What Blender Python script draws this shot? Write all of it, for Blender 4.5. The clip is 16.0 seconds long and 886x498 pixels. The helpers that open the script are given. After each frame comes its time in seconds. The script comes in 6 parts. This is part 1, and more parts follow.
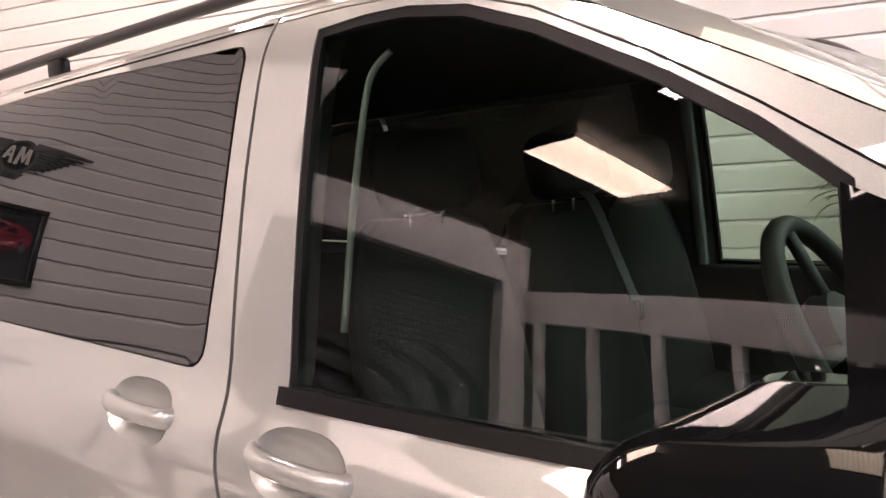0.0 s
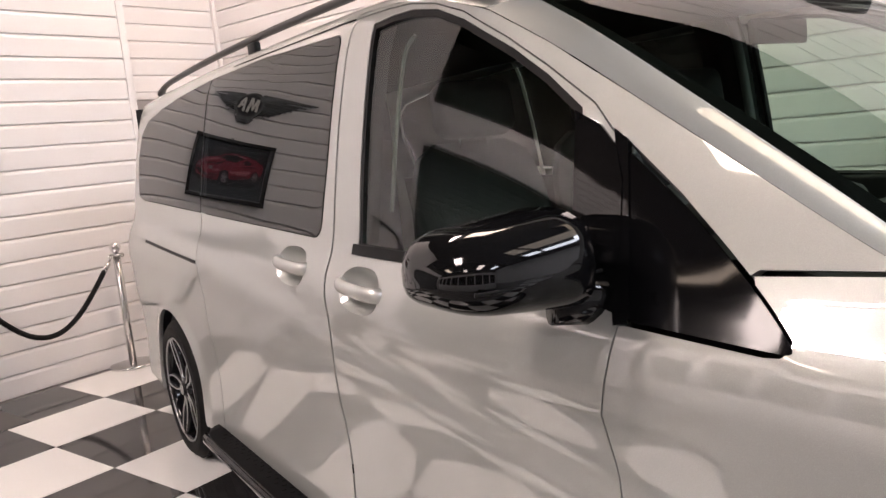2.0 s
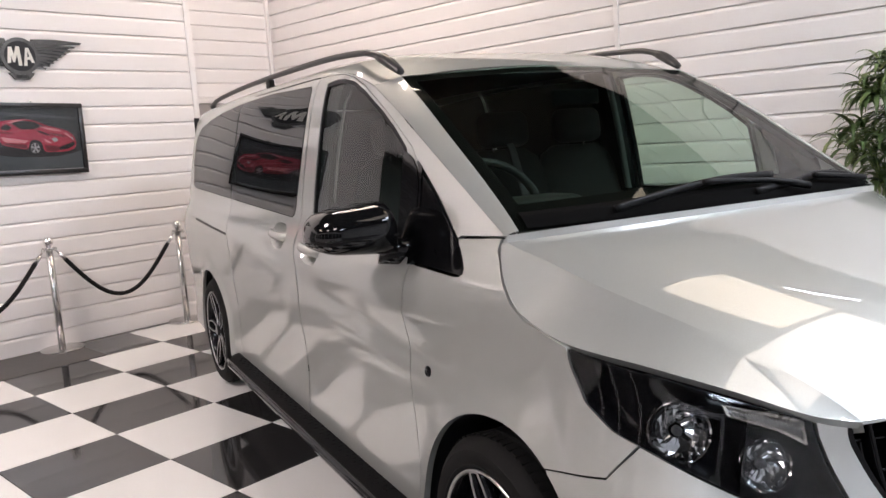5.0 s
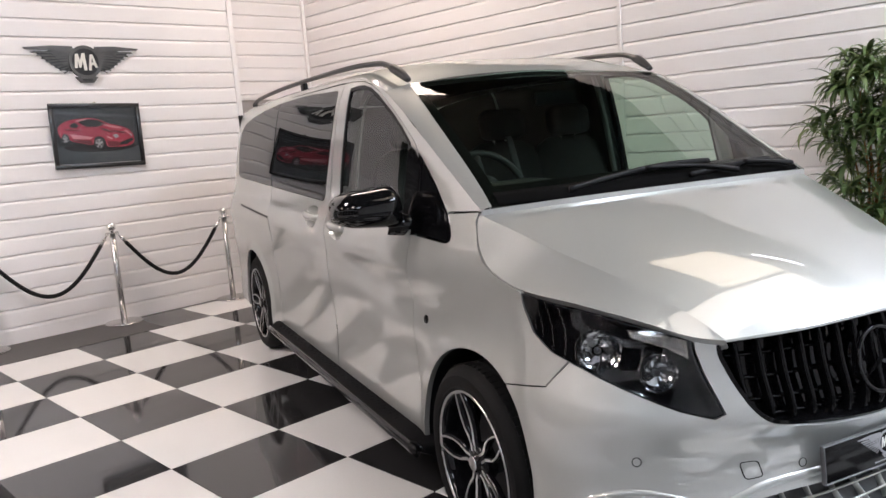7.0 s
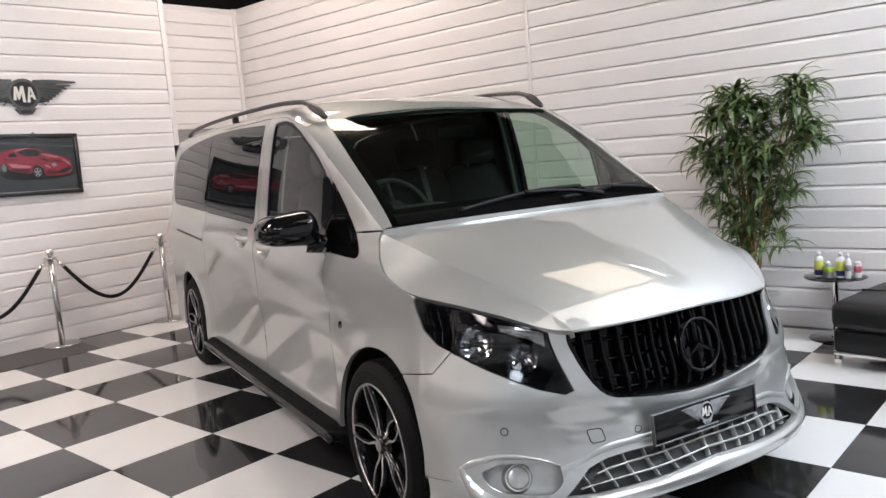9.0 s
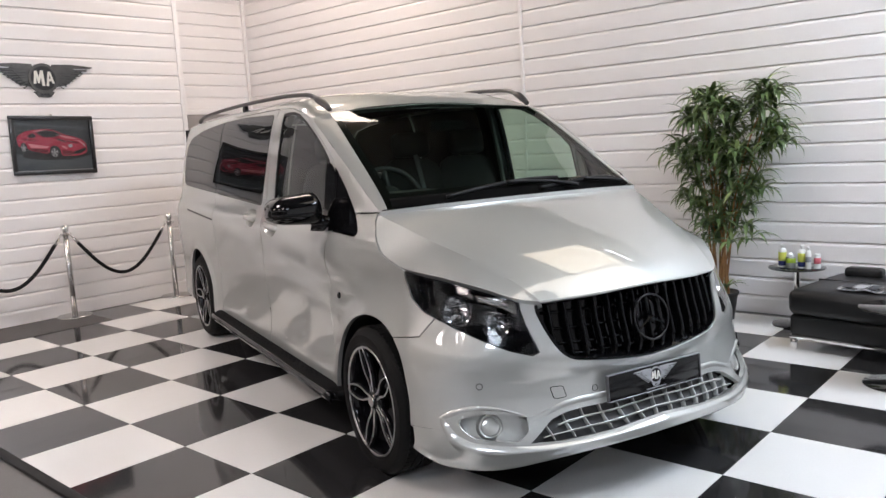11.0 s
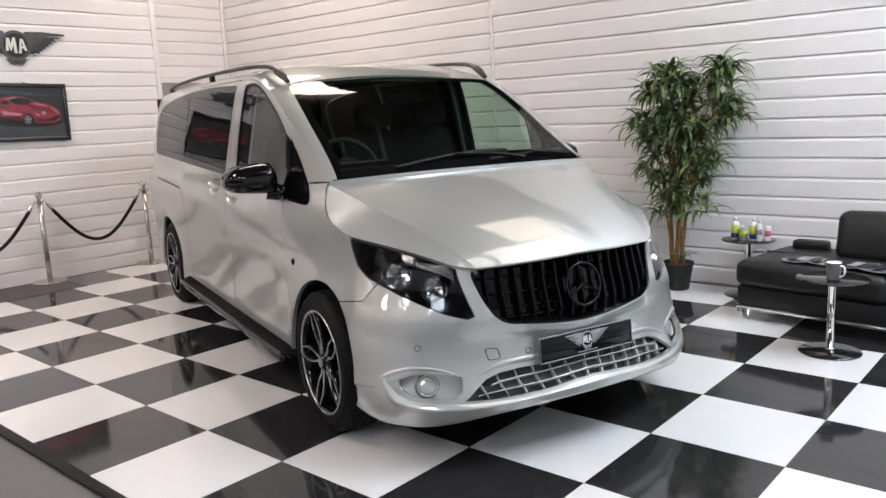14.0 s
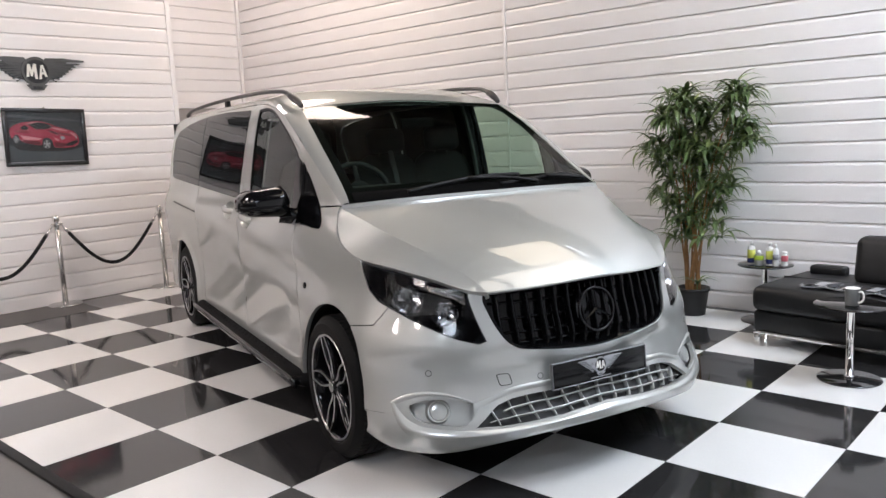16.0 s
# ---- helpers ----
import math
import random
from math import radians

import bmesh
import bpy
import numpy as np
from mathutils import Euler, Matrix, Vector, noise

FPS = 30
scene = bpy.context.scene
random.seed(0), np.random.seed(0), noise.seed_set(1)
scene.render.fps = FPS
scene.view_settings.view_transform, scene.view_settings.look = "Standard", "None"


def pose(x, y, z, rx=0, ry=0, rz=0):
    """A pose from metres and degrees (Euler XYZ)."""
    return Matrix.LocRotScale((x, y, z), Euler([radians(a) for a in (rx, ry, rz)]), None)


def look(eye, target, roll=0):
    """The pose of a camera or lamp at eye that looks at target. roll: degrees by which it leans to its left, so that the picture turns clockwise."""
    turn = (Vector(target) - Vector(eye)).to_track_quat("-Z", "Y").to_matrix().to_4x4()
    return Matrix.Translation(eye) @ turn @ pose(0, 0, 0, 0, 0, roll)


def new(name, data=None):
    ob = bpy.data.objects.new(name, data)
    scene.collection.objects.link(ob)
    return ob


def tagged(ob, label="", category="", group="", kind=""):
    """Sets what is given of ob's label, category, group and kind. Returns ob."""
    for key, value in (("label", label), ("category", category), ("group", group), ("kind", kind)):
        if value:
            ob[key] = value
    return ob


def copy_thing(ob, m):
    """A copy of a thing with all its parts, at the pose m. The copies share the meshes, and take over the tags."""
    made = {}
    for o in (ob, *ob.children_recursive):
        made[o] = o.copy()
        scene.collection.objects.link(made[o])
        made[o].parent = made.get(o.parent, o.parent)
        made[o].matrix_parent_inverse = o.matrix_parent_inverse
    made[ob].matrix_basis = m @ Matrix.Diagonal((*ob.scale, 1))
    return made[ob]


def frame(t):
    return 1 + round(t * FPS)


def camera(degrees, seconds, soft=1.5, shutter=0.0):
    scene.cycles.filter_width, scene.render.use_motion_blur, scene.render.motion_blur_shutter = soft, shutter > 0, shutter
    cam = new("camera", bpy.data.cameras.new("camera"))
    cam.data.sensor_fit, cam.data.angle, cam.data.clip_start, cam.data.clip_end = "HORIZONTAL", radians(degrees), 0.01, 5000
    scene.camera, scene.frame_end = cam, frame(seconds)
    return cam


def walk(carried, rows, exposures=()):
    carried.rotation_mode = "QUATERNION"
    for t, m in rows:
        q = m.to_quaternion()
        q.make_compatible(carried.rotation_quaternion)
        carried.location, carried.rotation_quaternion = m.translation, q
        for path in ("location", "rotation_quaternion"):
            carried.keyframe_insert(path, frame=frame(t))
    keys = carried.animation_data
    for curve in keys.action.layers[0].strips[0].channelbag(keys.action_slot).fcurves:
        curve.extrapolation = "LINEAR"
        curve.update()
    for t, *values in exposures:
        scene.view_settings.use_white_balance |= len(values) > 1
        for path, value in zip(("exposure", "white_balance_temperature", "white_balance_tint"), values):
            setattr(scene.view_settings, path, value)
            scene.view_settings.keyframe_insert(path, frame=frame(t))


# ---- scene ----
cam = camera(59.4, 16.0)
PATH = [
    (0, (2.241, -0.154, 1.471), (1.519, 1.704, 1.311), -3.5),
    (0.5, (2.367, -0.317, 1.471), (1.448, 1.453, 1.316), -3.0),
    (1, (2.511, -0.472, 1.48), (1.538, 1.258, 1.235), -2.9),
    (1.5, (2.747, -0.52, 1.462), (1.65, 1.132, 1.199), -4.8),
    (2, (2.999, -0.571, 1.426), (1.761, 0.975, 1.146), -5.7),
    (2.5, (3.14, -0.711, 1.457), (1.864, 0.806, 1.193), -5.6),
    (3, (3.311, -0.886, 1.488), (2.039, 0.636, 1.235), -4.4),
    (3.5, (3.531, -0.941, 1.486), (2.275, 0.595, 1.236), -4.1),
    (4, (3.749, -0.992, 1.467), (2.474, 0.528, 1.212), -4.0),
    (6.5, (4.619, -1.332, 1.486), (3.17, 0.015, 1.188), -3.8),
    (7, (4.708, -1.447, 1.487), (3.278, -0.08, 1.191), -4.5),
    (7.5, (4.797, -1.558, 1.491), (3.431, -0.127, 1.192), -4.9),
    (8, (4.924, -1.58, 1.504), (3.6, -0.105, 1.235), -5.3),
    (10.5, (5.419, -1.95, 1.503), (4.077, -0.485, 1.269), -3.8),
    (11, (5.484, -1.985, 1.514), (4.163, -0.509, 1.241), -3.3),
    (11.5, (5.586, -1.973, 1.516), (4.282, -0.489, 1.206), -2.9),
    (12, (5.673, -1.966, 1.515), (4.378, -0.479, 1.177), -2.7),
    (12.5, (5.725, -1.974, 1.52), (4.432, -0.49, 1.166), -2.7),
    (13, (5.747, -1.964, 1.518), (4.451, -0.483, 1.158), -2.8),
    (13.5, (5.754, -1.966, 1.513), (4.458, -0.485, 1.155), -2.7),
    (14, (5.745, -1.968, 1.516), (4.448, -0.486, 1.168), -2.7),
    (14.5, (5.743, -1.962, 1.515), (4.444, -0.479, 1.182), -2.7),
    (15, (5.752, -1.957, 1.516), (4.444, -0.477, 1.202), -2.8),
    (15.5, (5.752, -1.953, 1.514), (4.432, -0.481, 1.217), -2.8),
    (16, (5.745, -1.944, 1.51), (4.414, -0.478, 1.226), -2.7),
]
walk(cam, [(t, look(eye, target, roll)) for t, eye, target, roll in PATH], [(0, 2.06, 6550, 27), (2, 1.82, 6280, 20), (4, 1.68, 6020, 17), (7, 1.60, 5970, 16), (11, 1.53, 5950, 15), (16, 1.53, 5950, 15)])


# ---- world, lamps, exposure ----
world = bpy.data.worlds.new("world")
scene.world = world
world.use_nodes = True
_bg = world.node_tree.nodes["Background"]
_sky = world.node_tree.nodes.new("ShaderNodeTexSky")
_sky.sky_type, _sky.sun_disc = "NISHITA", False
_sky.sun_elevation, _sky.sun_rotation = radians(40), radians(120)
world.node_tree.links.new(_sky.outputs[0], _bg.inputs[0])
_bg.inputs[1].default_value = 0.08
scene.view_settings.exposure = 0.0

WALL_X, FAR_X, BACK_Y, EAST_X, SOUTH_Y, NORTH_Y, ROOF_Z = -2.46, -3.42, 4.27, 10.5, -9.0, 9.0, 5.0
TILE = 0.6


# ---- materials ----
class Nodes:
    """A small helper that adds nodes to a material."""

    def __init__(self, name):
        self.m = bpy.data.materials.new(name)
        self.m.use_nodes = True
        self.t = self.m.node_tree
        self.b = self.t.nodes["Principled BSDF"]
        self.out = self.t.nodes["Material Output"]

    def add(self, kind, **values):
        n = self.t.nodes.new(kind)
        for k, v in values.items():
            n.inputs[k.replace("_", " ")].default_value = v
        return n

    def link(self, a, b):
        self.t.links.new(a, b)


def rgba(c):
    return (c[0], c[1], c[2], 1.0)


def surface(name, color, rough=0.5, metal=0.0, vary=0.08, scale=6.0, fine=90.0, bump=0.0, coat=0.0, spec=0.5, rough_vary=0.1):
    """A plain material with variation at two scales in colour and roughness, and a fine bump."""
    n = Nodes(name)
    co = n.t.nodes.new("ShaderNodeTexCoord").outputs["Object"]
    big, small = n.add("ShaderNodeTexNoise", Scale=scale, Detail=4.0), n.add("ShaderNodeTexNoise", Scale=fine, Detail=3.0)
    n.link(co, big.inputs["Vector"])
    n.link(co, small.inputs["Vector"])
    add = n.t.nodes.new("ShaderNodeMath")
    add.operation = "ADD"
    n.link(big.outputs["Fac"], add.inputs[0])
    n.link(small.outputs["Fac"], add.inputs[1])
    ramp = n.t.nodes.new("ShaderNodeMapRange")
    ramp.inputs["From Min"].default_value, ramp.inputs["From Max"].default_value = 0.6, 1.4
    n.link(add.outputs[0], ramp.inputs["Value"])
    mix = n.t.nodes.new("ShaderNodeMix")
    mix.data_type = "RGBA"
    low = [c * (1 - vary) for c in color]
    mix.inputs["A"].default_value, mix.inputs["B"].default_value = rgba(low), rgba([min(1, c * (1 + vary * 0.5)) for c in color])
    n.link(ramp.outputs[0], mix.inputs["Factor"])
    n.link(mix.outputs["Result"], n.b.inputs["Base Color"])
    rr = n.t.nodes.new("ShaderNodeMapRange")
    rr.inputs["To Min"].default_value, rr.inputs["To Max"].default_value = rough * (1 - rough_vary), min(1, rough * (1 + rough_vary))
    n.link(big.outputs["Fac"], rr.inputs["Value"])
    n.link(rr.outputs[0], n.b.inputs["Roughness"])
    n.b.inputs["Metallic"].default_value = metal
    n.b.inputs["Specular IOR Level"].default_value = spec
    n.b.inputs["Coat Weight"].default_value = coat
    n.b.inputs["Coat Roughness"].default_value = 0.03
    if bump:
        bp = n.add("ShaderNodeBump", Strength=bump, Distance=0.002)
        n.link(small.outputs["Fac"], bp.inputs["Height"])
        n.link(bp.outputs[0], n.b.inputs["Normal"])
    return n.m


def glow(name, color, strength, streak=0.0):
    """A lit panel; streak gives the faint bands of corrugated sheet."""
    n = Nodes(name)
    n.b.inputs["Base Color"].default_value = rgba(color)
    n.b.inputs["Emission Color"].default_value = rgba(color)
    n.b.inputs["Emission Strength"].default_value = strength
    if streak:
        co = n.t.nodes.new("ShaderNodeTexCoord").outputs["Object"]
        wave = n.add("ShaderNodeTexWave", Scale=2.6, Distortion=0.6, Detail=1.0)
        n.link(co, wave.inputs["Vector"])
        rng_ = n.t.nodes.new("ShaderNodeMapRange")
        rng_.inputs["To Min"].default_value, rng_.inputs["To Max"].default_value = strength * (1 - streak), strength * (1 + streak)
        n.link(wave.outputs["Fac"], rng_.inputs["Value"])
        n.link(rng_.outputs[0], n.b.inputs["Emission Strength"])
    return n.m


def pane_glass(name, tint, ior=1.5, graze=1.0):
    """Thin glass: what lies behind shows through tinted, with a mirror gloss that grows at a slant."""
    n = Nodes(name)
    n.t.nodes.remove(n.b)
    clear, gloss, mix = n.add("ShaderNodeBsdfTransparent"), n.add("ShaderNodeBsdfGlossy", Roughness=0.0), n.t.nodes.new("ShaderNodeMixShader")
    slant = n.add("ShaderNodeLayerWeight", Blend=0.5)
    f0 = ((ior - 1) / (ior + 1)) ** 2

    def calc(op, a, b):
        m = n.t.nodes.new("ShaderNodeMath")
        m.operation = op
        for k, v in enumerate((a, b)):
            if isinstance(v, float):
                m.inputs[k].default_value = v
            else:
                n.link(v, m.inputs[k])
        return m.outputs[0]

    one = calc("ADD", calc("MULTIPLY", calc("POWER", slant.outputs["Facing"], 5.0), (1 - f0) * graze), f0)
    both = calc("MULTIPLY", one, 1.12)
    clear.inputs["Color"].default_value = rgba(tint)
    gloss.inputs["Color"].default_value = (1, 1, 1, 1)
    n.link(both, mix.inputs[0])
    n.link(clear.outputs[0], mix.inputs[1])
    n.link(gloss.outputs[0], mix.inputs[2])
    n.link(mix.outputs[0], n.out.inputs[0])
    return n.m


def metallic_paint(name, color):
    """Silver flake paint under a clear coat."""
    n = Nodes(name)
    co = n.t.nodes.new("ShaderNodeTexCoord").outputs["Object"]
    flake = n.add("ShaderNodeTexVoronoi", Scale=900.0)
    n.link(co, flake.inputs["Vector"])
    mix = n.t.nodes.new("ShaderNodeMix")
    mix.data_type = "RGBA"
    mix.inputs["A"].default_value, mix.inputs["B"].default_value = rgba([c * 0.86 for c in color]), rgba([min(1, c * 1.1) for c in color])
    n.link(flake.outputs["Distance"], mix.inputs["Factor"])
    n.link(mix.outputs["Result"], n.b.inputs["Base Color"])
    n.b.inputs["Metallic"].default_value, n.b.inputs["Roughness"].default_value = 0.60, 0.46
    n.b.inputs["Coat Weight"].default_value, n.b.inputs["Coat Roughness"].default_value = 1.0, 0.006
    n.b.inputs["Coat IOR"].default_value = 2.2
    return n.m


PAINT = metallic_paint("silver_paint", (0.460, 0.473, 0.449))
GLOSS_BLACK = surface("gloss_black", (0.006, 0.006, 0.007), 0.06, vary=0.2, spec=0.28)
TRIM_BLACK = surface("black_trim", (0.007, 0.007, 0.0073), 0.45, vary=0.25, bump=0.15, spec=0.16)
MATT_BLACK = surface("matt_black_border", (0.004, 0.004, 0.004), 0.9, vary=0.3, spec=0.03)
BOARD_BLACK = surface("black_step_plastic", (0.004, 0.004, 0.0045), 0.6, vary=0.3, bump=0.1, spec=0.06)
RUBBER = surface("tyre_rubber", (0.0055, 0.0054, 0.0054), 0.7, vary=0.3, bump=0.25, spec=0.15)
MIRROR_BLACK = surface("piano_black", (0.005, 0.005, 0.0055), 0.04, vary=0.2, spec=0.4)
INTAKE_GREY = surface("intake_grey", (0.06, 0.061, 0.061), 0.5, vary=0.3)
RAIL_GREY = surface("rail_grey", (0.035, 0.033, 0.033), 0.4, vary=0.15)
PRIVACY = pane_glass("privacy_glass", (0.035, 0.036, 0.033), 1.88, 0.4)
CAR_GLASS = pane_glass("tinted_car_glass", (0.64, 0.76, 0.68), 1.62, 0.55)
SCREEN_GLASS = pane_glass("windscreen_glass", (0.66, 0.78, 0.70), 1.62, 0.6)
LENS = pane_glass("lamp_lens", (0.90, 0.91, 0.92), 1.42)
CHROME = surface("chrome", (0.78, 0.77, 0.76), 0.07, metal=1.0, vary=0.04)
RIM_SILVER = surface("machined_alloy", (0.5, 0.495, 0.49), 0.28, metal=1.0, vary=0.06)
CABIN = surface("dark_cabin_plastic", (0.009, 0.0094, 0.0098), 0.62, spec=0.35, vary=0.2, bump=0.3)
FABRIC = surface("dark_grey_seat_fabric", (0.015, 0.0148, 0.0143), 0.9, spec=0.3, vary=0.25, bump=0.6, fine=300)
HEADLINER = surface("grey_headliner", (0.014, 0.014, 0.0135), 0.95, vary=0.1, bump=0.4, fine=220)
CLADDING = surface("white_pvc_cladding", (0.86, 0.835, 0.825), 0.30, vary=0.03, scale=2.0, bump=0.05)
WHITE_TRIM = surface("white_trim", (0.82, 0.80, 0.79), 0.35, vary=0.03)
TILE_WHITE = surface("white_floor_tile", (0.685, 0.68, 0.66), 0.09, vary=0.04, scale=3.0, rough_vary=0.4)
TILE_BLACK = surface("black_floor_tile", (0.024, 0.0235, 0.024), 0.07, vary=0.3, scale=3.0, rough_vary=0.5, spec=0.75)
GROUT = surface("dark_grout", (0.12, 0.115, 0.11), 0.8, vary=0.2)
CONCRETE = surface("grey_floor_coating", (0.13, 0.125, 0.12), 0.5, vary=0.15, bump=0.2)
MAT = surface("black_floor_runner", (0.075, 0.071, 0.069), 0.75, vary=0.3, bump=0.5)
ROOFING = surface("dark_roof_sheet", (0.05, 0.046, 0.040), 0.6, vary=0.3)
BRUSHED = surface("brushed_steel", (0.56, 0.55, 0.54), 0.24, metal=1.0, vary=0.1)
GREY_PANEL = surface("grey_wall_panel", (0.30, 0.28, 0.27), 0.5, vary=0.08)
STEEL = surface("dark_steel", (0.03, 0.03, 0.031), 0.6, vary=0.3)


# ---- mesh helpers ----
def obj(name, bm, mat, parent=None, label="", smooth=True, sharp=35):
    """Links a bmesh as one mesh object, shaded smooth but for sharp edges."""
    me = bpy.data.meshes.new(name)
    if smooth:
        limit = radians(sharp)
        for f in bm.faces:
            f.smooth = True
        for e in bm.edges:
            if len(e.link_faces) == 2 and e.calc_face_angle(0) > limit:
                e.smooth = False
    bm.to_mesh(me)
    bm.free()
    for m in mat if isinstance(mat, (list, tuple)) else (mat,):
        me.materials.append(m)
    ob = new(name, me)
    if parent is not None:
        ob.parent = parent
    if label:
        ob["label"] = label
    return ob


def part(name, bm, mat, parent, label="", **kw):
    return obj(name, bm, mat, parent, label, **kw)


def thing(name, m, label, category, group="", kind=""):
    """A thing with parts: an Empty at its base."""
    e = new(name)
    e.empty_display_size = 0.1
    e.matrix_basis = m
    return tagged(e, label, category, group, kind)


def box(bm, x0, x1, y0, y1, z0, z1, bevel=0.0, seg=2, m=None):
    """A box, bevelled if asked, added to bm."""
    r = bmesh.ops.create_cube(bm, size=1.0)
    vs = r["verts"]
    bmesh.ops.scale(bm, vec=(x1 - x0, y1 - y0, z1 - z0), verts=vs)
    bmesh.ops.translate(bm, vec=((x0 + x1) / 2, (y0 + y1) / 2, (z0 + z1) / 2), verts=vs)
    if bevel:
        es = list({e for v in vs for e in v.link_edges})
        out = bmesh.ops.bevel(bm, geom=es, offset=bevel, segments=seg, affect="EDGES", profile=0.5)
        vs = list({v for f in out["faces"] for v in f.verts} | {v for v in vs if v.is_valid})
    if m is not None:
        bmesh.ops.transform(bm, matrix=m, verts=vs)
    return vs


def new_box(x0, x1, y0, y1, z0, z1, bevel=0.0, seg=2, m=None):
    bm = bmesh.new()
    box(bm, x0, x1, y0, y1, z0, z1, bevel, seg, m)
    return bm


def lathe(bm, profile, n=32, m=None, cap=True):
    """Turns (radius, height) pairs round z."""
    rings = []
    for r, z in profile:
        if r < 1e-6:
            rings.append([bm.verts.new((0, 0, z))])
        else:
            rings.append([bm.verts.new((r * math.cos(2 * math.pi * k / n), r * math.sin(2 * math.pi * k / n), z)) for k in range(n)])
    for a, b in zip(rings, rings[1:]):
        for k in range(n):
            q = [a[k % len(a)], a[(k + 1) % len(a)], b[(k + 1) % len(b)], b[k % len(b)]]
            q = list(dict.fromkeys(q))
            if len(q) > 2:
                bm.faces.new(q)
    if cap:
        for ring, flip in ((rings[0], True), (rings[-1], False)):
            if len(ring) > 2:
                bm.faces.new(ring[::-1] if flip else ring)
    vs = [v for r in rings for v in r]
    if m is not None:
        bmesh.ops.transform(bm, matrix=m, verts=vs)
    return vs


def tube(bm, path, r, n=10, cap=True, closed=False, squash=1.0):
    """A round bar along a path; r is one radius or one for each point."""
    pts = [Vector(p) for p in path]
    rs = r if isinstance(r, (list, tuple)) else [r] * len(pts)
    rings, side = [], None
    for k, p in enumerate(pts):
        a, b = pts[k - 1] if k or closed else p, pts[(k + 1) % len(pts)] if k + 1 < len(pts) or closed else p
        d = (b - a).normalized()
        ref = side if side is not None else (Vector((0, 0, 1)) if abs(d.z) < 0.9 else Vector((1, 0, 0))).cross(d)
        side = (ref - d * ref.dot(d)).normalized()
        up = d.cross(side)
        rings.append([bm.verts.new(p + side * (rs[k] * math.cos(2 * math.pi * j / n)) + up * (rs[k] * squash * math.sin(2 * math.pi * j / n))) for j in range(n)])
    pairs = list(zip(rings, rings[1:])) + ([(rings[-1], rings[0])] if closed else [])
    for a, b in pairs:
        for j in range(n):
            bm.faces.new((a[j], a[(j + 1) % n], b[(j + 1) % n], b[j]))
    if cap and not closed:
        bm.faces.new(rings[0][::-1])
        bm.faces.new(rings[-1])
    return [v for r_ in rings for v in r_]


def spline(pts, n=8, closed=False):
    """Points on a smooth curve through the given ones."""
    p = [Vector(q) for q in pts]
    k, out = len(p), []
    for i in range(k if closed else k - 1):
        a, b, c, d = (p[(i - 1) % k] if closed or i else p[0]), p[i], p[(i + 1) % k], (p[(i + 2) % k] if closed or i + 2 < k else p[-1])
        for j in range(n):
            t = j / n
            out.append(0.5 * ((2 * b) + (c - a) * t + (2 * a - 5 * b + 4 * c - d) * t * t + (3 * b - a - 3 * c + d) * t**3))
    return out if closed else out + [p[-1]]


def fillet(pts, r, n=5):
    """A closed 2D outline with its corners rounded by r (one, or one a corner)."""
    p, out, k = [Vector(q) for q in pts], [], len(pts)
    for i in range(k):
        a, b, c = p[i - 1], p[i], p[(i + 1) % k]
        rad = r[i] if isinstance(r, (list, tuple)) else r
        d = min(rad, (a - b).length * 0.45, (c - b).length * 0.45)
        if d < 1e-4:
            out.append(b)
            continue
        s, e = b + (a - b).normalized() * d, b + (c - b).normalized() * d
        out += [(s * (1 - t) ** 2 + b * 2 * t * (1 - t) + e * t * t) for t in [j / n for j in range(n + 1)]]
    return out


PLATE_BLACK = surface("plate_black", (0.004, 0.004, 0.0045), 0.12, vary=0.2, spec=0.25)
GRILLE_BLACK = surface("grille_black", (0.0035, 0.0035, 0.004), 0.10, vary=0.2, spec=0.18)
CLEAR_GLASS = pane_glass("side_window_glass", (0.006, 0.0064, 0.0055), 1.3)
PLATE_EDGE = surface("plate_edge", (0.16, 0.16, 0.165), 0.4, metal=0.5, vary=0.15)
GREY_PRINT = surface("grey_print", (0.30, 0.30, 0.31), 0.35, vary=0.1)
WHITE_PRINT = surface("cream_white_paint", (0.80, 0.78, 0.72), 0.4, vary=0.05)
PEWTER = surface("dark_pewter", (0.115, 0.111, 0.106), 0.32, metal=0.6, vary=0.35, scale=30, bump=0.2)
LEATHER = surface("black_leather", (0.0062, 0.0065, 0.0072), 0.45, vary=0.3, bump=0.35, fine=160)
SMOKED = pane_glass("smoked_table_glass", (0.16, 0.17, 0.18), 1.6)
BLACK_GLASS = surface("black_glass", (0.012, 0.012, 0.013), 0.06, vary=0.1, coat=1.0)
ROPE = surface("black_rope", (0.009, 0.0085, 0.0085), 0.75, vary=0.3, bump=0.5, spec=0.2)
POT = surface("dark_pot", (0.007, 0.007, 0.0075), 0.55, vary=0.2, bump=0.2)
CANE = surface("bamboo_cane", (0.34, 0.17, 0.06), 0.55, vary=0.35, scale=25, bump=0.3)
SOIL = surface("potting_soil", (0.03, 0.022, 0.016), 0.95, vary=0.4, bump=0.8)
MUG_GREY = surface("grey_glaze", (0.16, 0.165, 0.16), 0.3, vary=0.06, coat=0.3)
MUG_WHITE = surface("white_glaze", (0.82, 0.81, 0.79), 0.2, vary=0.03, coat=0.3)
BOTTLE_WHITE = surface("white_bottle", (0.78, 0.78, 0.76), 0.35, vary=0.03)
LABEL_YELLOW = surface("yellow_label", (0.66, 0.68, 0.12), 0.45, vary=0.08)
LABEL_NAVY = surface("navy_label", (0.012, 0.02, 0.11), 0.45, vary=0.1)
LABEL_GREEN = surface("green_label", (0.36, 0.52, 0.03), 0.45, vary=0.1)
